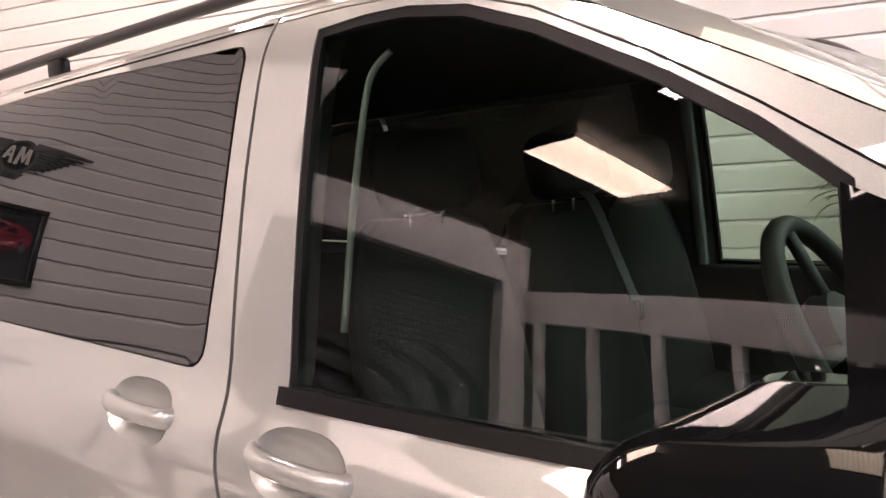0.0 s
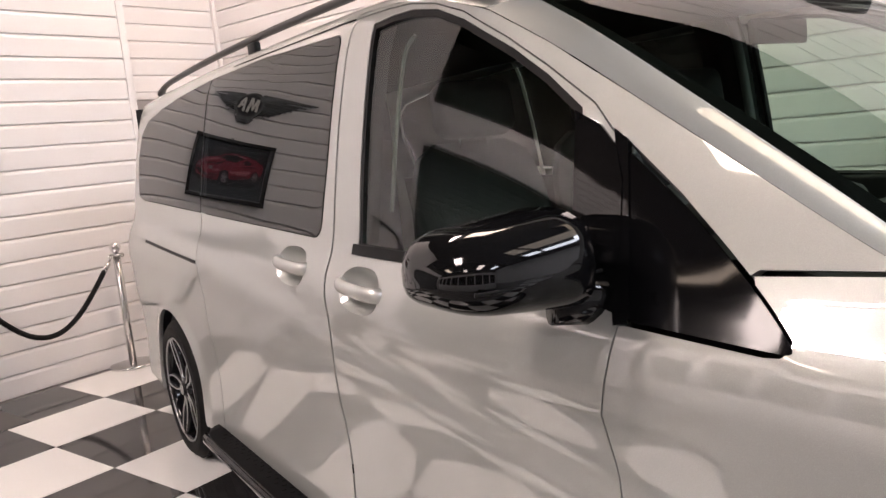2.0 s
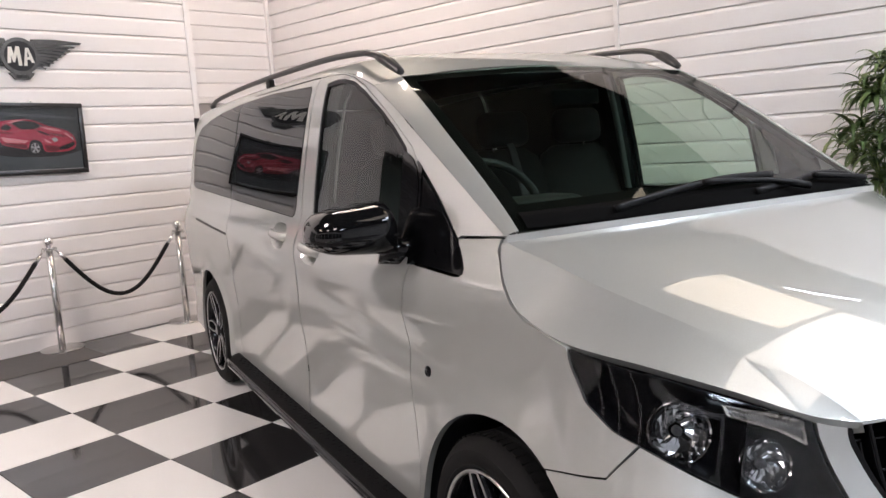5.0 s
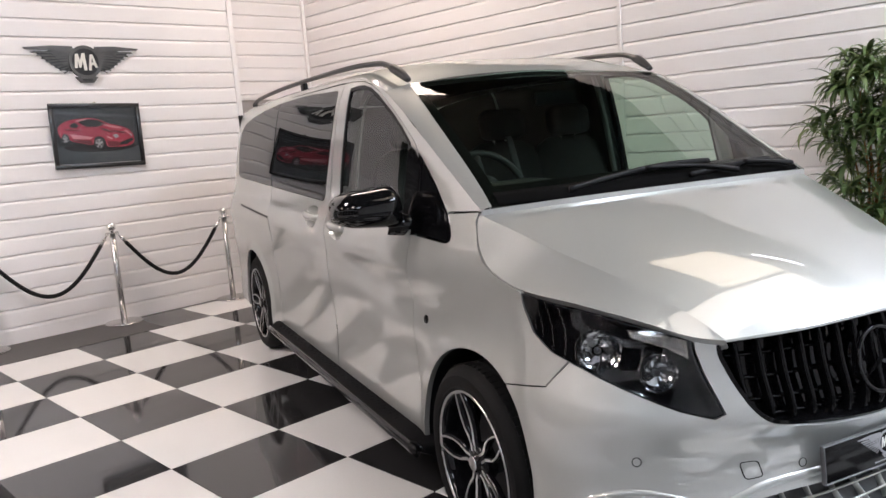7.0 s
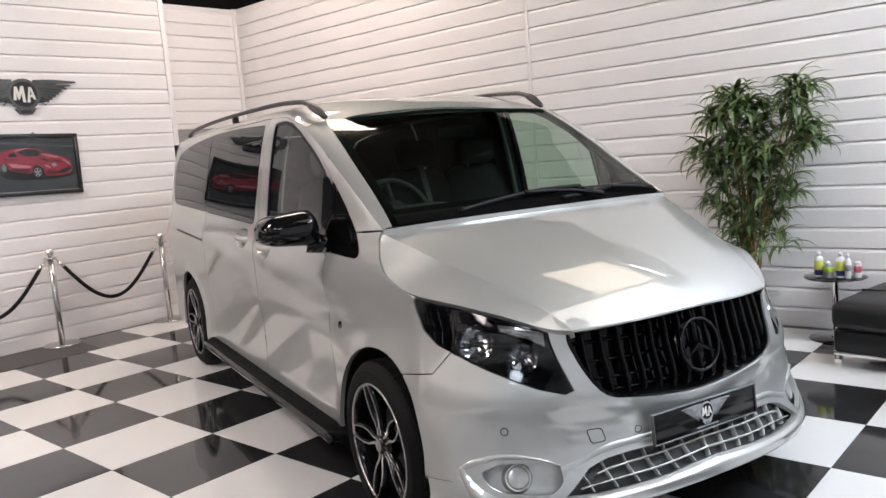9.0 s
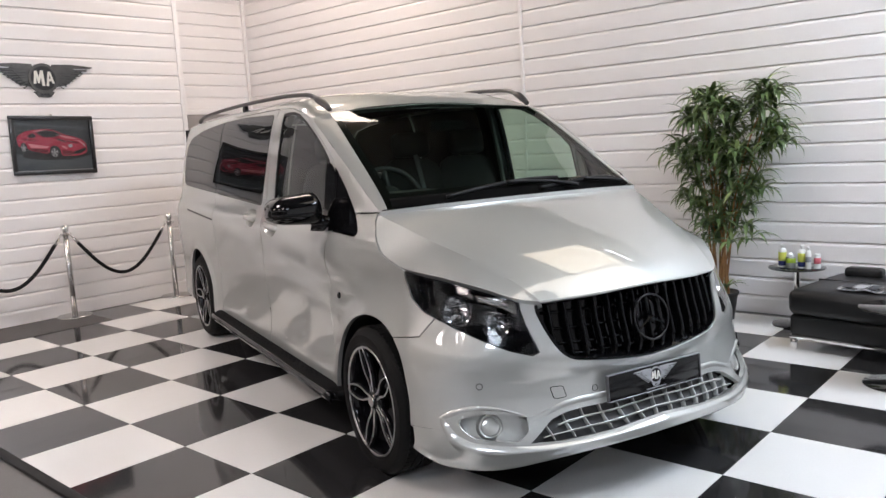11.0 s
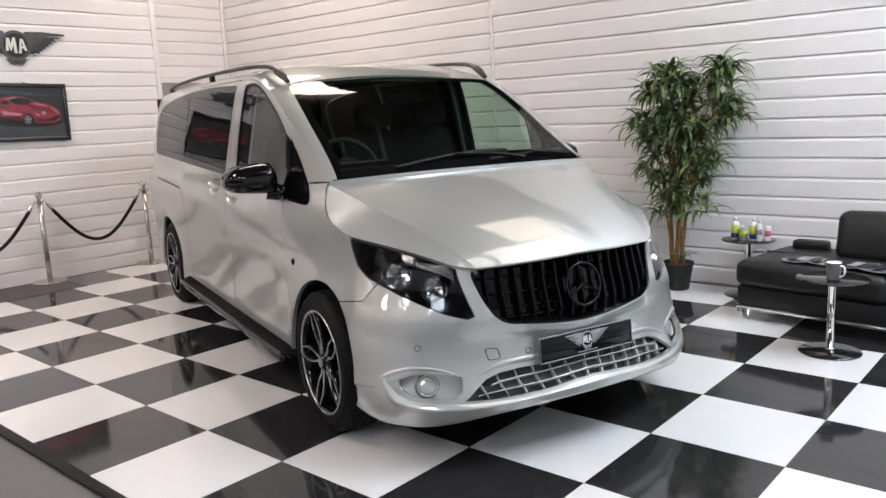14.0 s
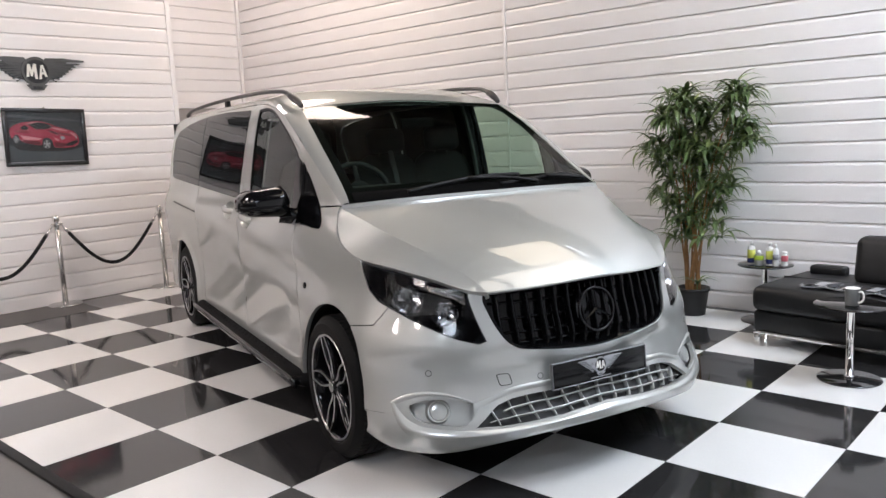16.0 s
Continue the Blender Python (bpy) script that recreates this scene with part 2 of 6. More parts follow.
LABEL_PINK = surface("pink_label", (0.62, 0.14, 0.17), 0.45, vary=0.2)
TIN = surface("grey_tin", (0.35, 0.36, 0.36), 0.35, metal=0.7, vary=0.1)
PAPER = surface("glossy_magazine_page", (0.24, 0.245, 0.255), 0.15, vary=0.5, scale=9, coat=0.6)
PRINT_DARK = surface("picture_background", (0.022, 0.027, 0.032), 0.5, vary=0.35, scale=5)
PRINT_RED = surface("picture_red", (0.34, 0.020, 0.048), 0.45, vary=0.25, scale=8)
PRINT_PINK = surface("picture_pale_red", (0.60, 0.22, 0.24), 0.45, vary=0.15)
PRINT_DEEP = surface("picture_deep_red", (0.13, 0.008, 0.018), 0.45, vary=0.3, scale=14)
PRINT_HAZE = surface("picture_grey_ground", (0.060, 0.072, 0.080), 0.5, vary=0.3, scale=4)
PRINT_BLACK = surface("picture_black", (0.010, 0.010, 0.012), 0.5, vary=0.2)
FRAME_BLACK = surface("black_frame", (0.012, 0.011, 0.011), 0.3, vary=0.2, coat=0.3)
PICTURE_GLASS = pane_glass("picture_glass", (0.97, 0.97, 0.97), 1.22)
AMBER_LENS = surface("ribbed_indicator", (0.50, 0.46, 0.40), 0.2, metal=0.8, vary=0.6, scale=90)
REFLECTOR = surface("lamp_reflector", (0.44, 0.45, 0.46), 0.10, metal=1.0, vary=0.2, scale=40)
SHUTTER = surface("grey_roller_shutter", (0.11, 0.115, 0.115), 0.45, vary=0.1)
DARK_PANE = surface("dark_office_glass", (0.010, 0.011, 0.013), 0.03, vary=0.2)
BELT = surface("grey_belt", (0.045, 0.045, 0.045), 0.7, vary=0.1)
PALE_TRIM = surface("pale_grey_cabin_trim", (0.16, 0.166, 0.16), 0.5, vary=0.05)


def leaf_green():
    n = Nodes("leaf_green")
    info = n.t.nodes.new("ShaderNodeNewGeometry")
    mix = n.t.nodes.new("ShaderNodeMix")
    mix.data_type = "RGBA"
    mix.inputs["A"].default_value, mix.inputs["B"].default_value = (0.045, 0.088, 0.026, 1), (0.25, 0.315, 0.11, 1)
    n.link(info.outputs["Random Per Island"], mix.inputs["Factor"])
    n.link(mix.outputs["Result"], n.b.inputs["Base Color"])
    n.b.inputs["Roughness"].default_value = 0.42
    return n.m


LEAF = leaf_green()


# ---- the hall ----
PLANK = 0.15


def plank_mesh(length, along):
    """One shiplap board: a flat face with a chamfered foot and a top that runs back into the joint. Its face looks along +x (along="y") or -y (along="x")."""
    prof = [(-0.004, 0.0), (0.012, 0.0005), (0.014, 0.0030), (0.014, 0.117), (0.0128, 0.125), (0.0095, 0.134), (0.0045, 0.1425), (-0.004, 0.1455), (-0.004, 0.1495)]
    bm = bmesh.new()
    ends = []
    for s in (0.0, length):
        ends.append([bm.verts.new((d, s, z) if along == "y" else (s, -d, z)) for d, z in prof])
    for k in range(len(prof) - 1):
        bm.faces.new((ends[0][k], ends[0][k + 1], ends[1][k + 1], ends[1][k]))
    for e in ends:
        bm.faces.new(e)
    bmesh.ops.recalc_face_normals(bm, faces=bm.faces)
    me = bpy.data.meshes.new("cladding_board")
    for f in bm.faces:
        f.smooth = False
    bm.to_mesh(me)
    bm.free()
    me.materials.append(CLADDING)
    return me


def clad(wall, at, length, along, z0, count, squeeze=1.0):
    me = plank_mesh(length, along)
    for k in range(count):
        ob = new("cladding_board", me)
        ob.parent = wall
        ob.location = (at[0], at[1], z0 + k * PLANK * squeeze)
        ob.scale = (1, 1, squeeze)


def structure(name, bm, mat, label, category, smooth=False):
    return tagged(obj(name, bm, mat, smooth=smooth), label, category, kind="structure")


SIDE_Y0, SIDE_Y1, WALL_H = -0.27, 2.70, 4.05
wall_west = structure("wall_west", new_box(WALL_X - 0.18, WALL_X - 0.026, SIDE_Y0, SIDE_Y1 - 0.02, 0, WALL_H), WHITE_TRIM, "white shiplap-clad side wall carrying a badge and a framed picture", "wall")
wall_recess = structure("wall_recess", new_box(FAR_X - 0.18, FAR_X - 0.026, 2.2, BACK_Y + 0.2, 0, 3.51), WHITE_TRIM, "white shiplap-clad wall of a recess behind the van", "wall")
wall_north = structure("wall_north", new_box(FAR_X, EAST_X, BACK_Y + 0.026, BACK_Y + 0.2, 0, 3.51), WHITE_TRIM, "long white shiplap-clad back wall of the showroom", "wall")
part("end_trim", new_box(WALL_X - 0.19, WALL_X + 0.012, SIDE_Y1 - 0.02, SIDE_Y1 + 0.035, 0, WALL_H, 0.004), WHITE_TRIM, wall_west)
part("end_trim", new_box(WALL_X - 0.19, WALL_X + 0.012, SIDE_Y0 - 0.03, SIDE_Y0, 0, WALL_H, 0.004), WHITE_TRIM, wall_west)
part("corner_trim", new_box(FAR_X - 0.01, FAR_X + 0.035, BACK_Y - 0.035, BACK_Y + 0.012, 0, 3.51, 0.004), WHITE_TRIM, wall_north)
JOINTS = (1.04, 5.54)
for x in JOINTS:
    part("joint_strip", new_box(x - 0.02, x + 0.02, BACK_Y - 0.008, BACK_Y + 0.012, 0, 3.51, 0.003), WHITE_TRIM, wall_north)
part("lower_panel", new_box(FAR_X - 0.02, FAR_X + 0.03, 2.3, BACK_Y - 0.04, 0.0, 2.03, 0.003), GREY_PANEL, wall_recess, "plain grey lower wall panel")
part("panel_rail", new_box(FAR_X - 0.02, FAR_X + 0.04, 2.3, BACK_Y - 0.04, 2.03, 2.09, 0.004), WHITE_TRIM, wall_recess)
structure("wall_return", new_box(FAR_X, WALL_X - 0.19, 2.2, 2.3, 0, 3.6), WHITE_TRIM, "white return wall behind the clad side wall", "wall")

# floor
floor = structure("floor", new_box(FAR_X - 0.2, EAST_X + 0.2, SOUTH_Y - 0.2, BACK_Y + 0.2, -0.12, -0.014), CONCRETE, "grey coated concrete floor under and beyond the tiles", "floor")
part("tile_bed", new_box(FAR_X, EAST_X, -0.6, BACK_Y, -0.0135, -0.003), GROUT, floor)


def tile_mesh(mat, sx=TILE, sy=TILE):
    g = 0.0012
    bm = new_box(g, sx - g, g, sy - g, -0.012, 0.0)
    top = [e for e in bm.edges if all(abs(v.co.z) < 1e-6 for v in e.verts)]
    bmesh.ops.bevel(bm, geom=top, offset=0.0012, segments=1, affect="EDGES")
    me = bpy.data.meshes.new("floor_tile")
    bm.to_mesh(me)
    bm.free()
    me.materials.append(mat)
    return me


TILES = [tile_mesh(TILE_BLACK), tile_mesh(TILE_WHITE)]
CUT = {}
NX, NY = 18, 7
for i in range(-6, NX):
    for j in range(-1, NY + 1):
        x, y = i * TILE, j * TILE
        if x + TILE < FAR_X or (x + 0.01 < WALL_X and y + TILE <= 2.2):
            continue
        white = (i + j) % 2
        sy = min(TILE, BACK_Y - y)
        if sy < 0.05:
            continue
        me = TILES[white]
        if sy < TILE - 0.001:
            me = CUT.setdefault(white, tile_mesh((TILE_BLACK, TILE_WHITE)[white], TILE, sy))
        ob = new("floor_tile", me)
        ob.parent = floor
        ob.location = (x, y, 0)
part("edge_trim", new_box(WALL_X, EAST_X, -0.655, -0.601, -0.0135, 0.004, 0.003), TRIM_BLACK, floor, "dark edging strip of the tiled floor")

runner = tagged(obj("floor_runner", new_box(WALL_X + 0.002, -1.80, -0.6, 1.345, 0.0005, 0.005, 0.001, 1), MAT), "thin black runner mat lying along the side wall", "mat")

# roof of the hall: dark sheets, steel beams, glowing rooflights and added fill panels
ceiling = structure("ceiling", new_box(-6.2, EAST_X + 0.2, SOUTH_Y - 0.2, NORTH_Y + 0.2, ROOF_Z + 0.05, ROOF_Z + 0.15), ROOFING, "dark industrial sheet roof high above the showroom", "ceiling")
structure("wall_south", new_box(-6.0, EAST_X, SOUTH_Y - 0.2, SOUTH_Y, -0.02, ROOF_Z + 0.05), ROOFING, "dark far wall of the hall", "wall")
structure("wall_east", new_box(EAST_X, EAST_X + 0.2, SOUTH_Y - 0.2, NORTH_Y + 0.2, -0.02, ROOF_Z + 0.05), WHITE_TRIM, "plain white end wall of the hall", "wall")
structure("wall_outer_west", new_box(-6.2, -6.0, SOUTH_Y - 0.2, NORTH_Y + 0.2, -0.02, ROOF_Z + 0.05), ROOFING, "dark outer wall behind the clad partition", "wall")
structure("wall_outer_north", new_box(-6.0, EAST_X, NORTH_Y, NORTH_Y + 0.2, -0.02, ROOF_Z + 0.05), ROOFING, "dark outer wall behind the back partition", "wall")
for y in (-6.9, -3.0, 0.6, 4.9):
    bm = bmesh.new()
    box(bm, -6.0, EAST_X, y - 0.07, y + 0.07, ROOF_Z - 0.26, ROOF_Z - 0.245)
    box(bm, -6.0, EAST_X, y - 0.006, y + 0.006, ROOF_Z - 0.245, ROOF_Z + 0.05)
    structure("roof_beam", bm, STEEL, "dark steel roof beam", "beam")

# beyond the clad wall: a clad fascia over a roller shutter, and a glazed office front
fascia = structure("fascia", new_box(WALL_X - 0.18, WALL_X - 0.026, -3.30, SIDE_Y0 - 0.03, 2.35, 2.82), WHITE_TRIM, "white shiplap-clad fascia over a roller shutter", "fascia")
clad(fascia, (WALL_X - 0.014, -3.30), 3.30 + SIDE_Y0 - 0.03, "y", 2.355, 6, 0.515)
shutter = structure("roller_shutter", new_box(WALL_X - 0.42, WALL_X - 0.36, -2.95, SIDE_Y0 - 0.03, 0, 2.35), SHUTTER, "closed grey ribbed roller shutter", "shutter")
slat_bm = bmesh.new()
box(slat_bm, WALL_X - 0.36, WALL_X - 0.335, -2.95, SIDE_Y0 - 0.03, 0.010, 0.060, 0.010, 2)
slat_me = bpy.data.meshes.new("shutter_slat")
slat_bm.to_mesh(slat_me)
slat_bm.free()
slat_me.materials.append(SHUTTER)
for k in range(34):
    ob = new("shutter_slat", slat_me)
    ob.parent = shutter
    ob.location = (0, 0, 0.068 * k)
structure("shutter_post", new_box(WALL_X - 0.18, WALL_X, -3.30, -2.95, 0, 2.35, 0.005), WHITE_TRIM, "white post beside the shutter", "post")
office = structure("office_front", new_box(WALL_X - 0.18, 5.6, -3.62, -3.42, 2.02, 2.36, 0.004), WHITE_TRIM, "white framed office front with dark glass", "partition")
part("plinth", new_box(WALL_X - 0.18, 5.6, -3.60, -3.42, 0, 0.85, 0.004), WHITE_TRIM, office)
for x in (-2.4, -1.62, -0.84, -0.06, 0.9, 1.8, 2.7, 3.6, 4.5, 5.5):
    part("mullion", new_box(x - 0.045, x + 0.045, -3.60, -3.41, 0.85, 2.02, 0.004), WHITE_TRIM, office)
part("pane", new_box(WALL_X, 5.6, -3.53, -3.515, 0.85, 2.02), DARK_PANE, office, "dark office glass")

ROOFLIGHT_AND_FILL = glow("warm_rooflight_and_fill", (1.0, 0.87, 0.76), 5.5, 0.3)
# cool panel: added fill, kept out of reflections
COOL_FILL = glow("cool_fill_panel", (0.90, 0.97, 1.0), 7.2, 0.2)


def rooflight(x, y, sx, sy, mat):
    """A corrugated translucent roof panel in a steel frame; serves the rooflights and the added fill panels."""
    t = thing("rooflight", pose(x, y, ROOF_Z - 0.12), "glowing corrugated translucent panel in a steel frame, rooflight or added fill", "rooflight", "rooflights")
    bm = bmesh.new()
    n = 40
    rows = []
    for k in range(n + 1):
        a = -sx / 2 + sx * k / n
        rows.append([bm.verts.new((a, s * sy / 2, 0.02 * math.sin(k * math.pi / 2))) for s in (-1, 1)])
    for a, b in zip(rows, rows[1:]):
        bm.faces.new((a[0], a[1], b[1], b[0]))
    part("diffuser", bm, mat, t)
    for s in (-1, 1):
        part("frame_bar", new_box(-sx / 2 - 0.04, sx / 2 + 0.04, s * sy / 2 - 0.03, s * sy / 2 + 0.03, -0.03, 0.172), STEEL, t)
    return t


# milky panel: added fill without a known source, lifts the bonnet
MILKY_FILL = glow("milky_fill_panel", (1.0, 0.88, 0.70), 0.65, 0.15)
SOFT_WARM = glow("soft_warm_rooflight", (1.0, 0.87, 0.76), 15.0, 0.3)
NEAR_COOL = glow("pale_rooflight", (0.90, 0.97, 1.0), 5.2, 0.2)
AMBER_PANEL = glow("amber_rooflight", (1.0, 0.84, 0.60), 0.66, 0.2)
GOLD = glow("gold_rooflight", (1.0, 0.82, 0.62), 3.8, 0.3)
# (0.4, -7.4) and (-2.0, 3.0) are added fills for the flank and the recess
for x, y, sx, sy, mat in ((3.45, 3.25, 1.3, 1.9, AMBER_PANEL), (4.95, 1.9, 1.5, 4.6, MILKY_FILL), (-0.37, 3.1, 1.45, 1.3, GOLD), (-0.5, -2.5, 1.1, 1.8, SOFT_WARM), (7.2, 1.42, 1.1, 3.0, NEAR_COOL), (-3.65, -5.8, 1.1, 3.0, GOLD), (0.4, -7.4, 0.9, 2.2, ROOFLIGHT_AND_FILL), (-2.0, 3.0, 0.5, 1.3, ROOFLIGHT_AND_FILL), (3.5, -5.8, 1.1, 3.0, ROOFLIGHT_AND_FILL), (7.2, -5.8, 1.1, 3.0, NEAR_COOL)):
    rooflight(x, y, sx, sy, mat)
# added fill that brightens the right part of the back wall
rooflight(6.6, 3.3, 1.6, 2.3, COOL_FILL)


TUBE_LIGHT = glow("batten_tube", (0.95, 0.97, 1.0), 4.0)


def batten(x, y, turn):
    """A slim lamp batten hung from the roof by two rods."""
    t = thing("batten_light", pose(x, y, ROOF_Z - 0.75, 0, 0, turn), "slim white tube lamp hanging from the roof", "lamp", "tube lamps")
    part("body", new_box(-0.40, 0.40, -0.03, 0.03, 0.0, 0.05, 0.006), WHITE_TRIM, t)
    part("tube", new_box(-0.38, 0.38, -0.018, 0.018, -0.022, 0.0, 0.008), TUBE_LIGHT, t)
    for s in (-0.3, 0.3):
        part("rod", new_box(s - 0.005, s + 0.005, -0.005, 0.005, 0.05, 0.80), STEEL, t)


for x, y, turn in ((3.7, 4.05, 25),):
    batten(x, y, turn)

clad(wall_west, (WALL_X - 0.014, SIDE_Y0), SIDE_Y1 - SIDE_Y0 - 0.02, "y", 0, 27)
clad(wall_recess, (FAR_X - 0.014, 2.3), BACK_Y - 2.3 - 0.035, "y", 0, 23)
for a, b in ((FAR_X + 0.035, JOINTS[0] - 0.02), (JOINTS[0] + 0.02, JOINTS[1] - 0.02), (JOINTS[1] + 0.02, EAST_X)):
    clad(wall_north, (a, BACK_Y + 0.014), b - a, "x", 0, 23)


# ---- the van: x forward from near the front axle, y to its left, z up ----
VAN = Matrix.Translation((3.274, 1.215, 0)) @ pose(0, 0, 0, 0, 0, -19.0)
AXLE_F, AXLE_R, HUB_Z, TYRE_R = -0.08, -3.50, 0.345, 0.345


def smooth_table(pairs, lo, hi, n=1200):
    """A monotone smooth curve through pairs, as a lookup."""
    x, y = np.array(pairs, float).T
    h, d = np.diff(x), np.diff(y) / np.diff(x)
    m = np.zeros(len(x))
    for k in range(1, len(x) - 1):
        if d[k - 1] * d[k] > 0:
            w1, w2 = 2 * h[k] + h[k - 1], h[k] + 2 * h[k - 1]
            m[k] = (w1 + w2) / (w1 / d[k - 1] + w2 / d[k])
    m[0], m[-1] = d[0], d[-1]
    xs = np.linspace(lo, hi, n)
    k = np.clip(np.searchsorted(x, xs) - 1, 0, len(x) - 2)
    t = (xs - x[k]) / h[k]
    t = np.clip(t, 0, 1)
    ys = (2 * t**3 - 3 * t**2 + 1) * y[k] + (t**3 - 2 * t**2 + t) * h[k] * m[k] + (3 * t**2 - 2 * t**3) * y[k + 1] + (t**3 - t**2) * h[k] * m[k + 1]
    return lambda v: float(np.interp(v, xs, ys))


half_width = smooth_table([(0.15, 0.90), (0.24, 0.928), (0.30, 0.9345), (0.36, 0.9335), (0.44, 0.9285), (0.52, 0.9265), (0.60, 0.9285), (0.68, 0.934), (0.74, 0.9405), (0.80, 0.9435), (0.88, 0.945), (0.92, 0.948), (0.96, 0.953), (1.0, 0.951), (1.05, 0.943), (1.10, 0.927), (1.14, 0.906), (1.18, 0.893), (1.3, 0.873), (1.45, 0.846), (1.6, 0.813), (1.72, 0.779), (1.78, 0.742), (1.83, 0.68)], 0.15, 1.83)
taper = smooth_table([(0.15, 0.0), (0.5, 0.004), (0.66, 0.015), (0.76, 0.028), (0.86, 0.040), (0.97, 0.048), (1.09, 0.050), (1.2, 0.068), (1.45, 0.092), (1.83, 0.1)], 0.15, 1.83)
nose_start = smooth_table([(0.15, 0.30), (0.35, 0.295), (0.5, 0.27), (0.66, 0.2), (0.76, 0.16), (0.86, 0.12), (0.97, 0.08), (1.3, -0.1)], 0.15, 1.3)
nose_tip = smooth_table([(0.15, 0.79), (0.22, 0.822), (0.28, 0.836), (0.33, 0.822), (0.40, 0.772), (0.5, 0.754), (0.555, 0.757), (0.585, 0.774), (0.612, 0.789), (0.64, 0.792), (0.69, 0.780), (0.76, 0.758), (0.86, 0.745), (0.97, 0.66), (1.3, 0.2)], 0.15, 1.3)


def side_v(u, z):
    """Half the body's width at a place along it and a height."""
    v = half_width(z) * (1 - taper(z) * max(0.0, u + 1.4) ** 2)
    fade = max(0.0, min(1.0, (u + 2.7) / 0.6)) * max(0.0, min(1.0, (-0.15 - u) / 0.3))
    v -= 0.010 * fade * math.exp(-(((z - 0.80 + 0.125 * (u + 0.3)) / 0.055) ** 2))
    if z > 0.95:
        v += 0.022 * min(1.0, (z - 0.95) / 0.25) * max(0.0, 1 - ((u + 2.85) / 1.3) ** 2) ** 2
    if u < -4.2:
        v *= 1 - 0.20 * ((-4.2 - u) / 0.28) ** 2.2
    for cx in (-0.08, -3.50):
        r = math.hypot(u - cx, z - 0.345)
        if 0.3 < r < 0.62 and z < 0.9:
            v += 0.014 * math.exp(-(((r - 0.39) / 0.055) ** 2))
    return v


def on_side(sign):
    return lambda u, z: Vector((u, sign * side_v(u, z), z))


def on_nose(q, z):
    """The front of the body: q is 0 in the middle, +-1 where the nose bends into the flanks, and runs on along them in metres."""
    a, ua, tip = abs(q), nose_start(z), nose_tip(z)
    s = 1 if q > 0 else -1
    if a <= 1:
        phi = a * math.pi / 2
        return Vector((ua + (tip - ua) * math.cos(phi), s * side_v(ua, z) * math.sin(phi), z))
    u = ua - (a - 1)
    return Vector((u, s * side_v(u, z), z))


def nose_q(v, z):
    """q for a point on the nose given by its distance from the middle."""
    return math.asin(max(-1, min(1, v / side_v(nose_start(z), z)))) / (math.pi / 2)


def flank_q(u, z, s=-1):
    ua, tip = nose_start(z), nose_tip(z)
    if u <= ua:
        return s * (1 + ua - u)
    return s * math.acos(min(1, (u - ua) / (tip - ua))) / (math.pi / 2)


def inside(p, poly):
    x, y, odd, k = p[0], p[1], False, len(poly)
    for i in range(k):
        x1, y1, x2, y2 = poly[i - 1][0], poly[i - 1][1], poly[i][0], poly[i][1]
        if (y1 > y) != (y2 > y) and x < (x2 - x1) * (y - y1) / (y2 - y1) + x1:
            odd = not odd
    return odd


def resample(poly, step):
    out = []
    for i in range(len(poly)):
        a, b = Vector(poly[i - 1]), Vector(poly[i])
        n = max(1, int((b - a).length / step + 0.5))
        out += [a + (b - a) * (j / n) for j in range(n)]
    return out


def grown(poly, d):
    """A closed 2D outline pushed outwards by d (inwards: minus)."""
    k = len(poly)
    area = sum(poly[i - 1][0] * poly[i][1] - poly[i][0] * poly[i - 1][1] for i in range(k))
    s = 1 if area > 0 else -1
    out = []
    for i in range(k):
        a, b, c = Vector(poly[i - 1]), Vector(poly[i]), Vector(poly[(i + 1) % k])
        n1, n2 = (b - a), (c - b)
        n1, n2 = Vector((n1.y, -n1.x)).normalized() * s, Vector((n2.y, -n2.x)).normalized() * s
        m = n1 + n2
        m = m / max(0.5, m.length_squared / 2) if m.length > 1e-6 else n1
        out.append(b + m * d)
    return out


from mathutils.geometry import delaunay_2d_cdt


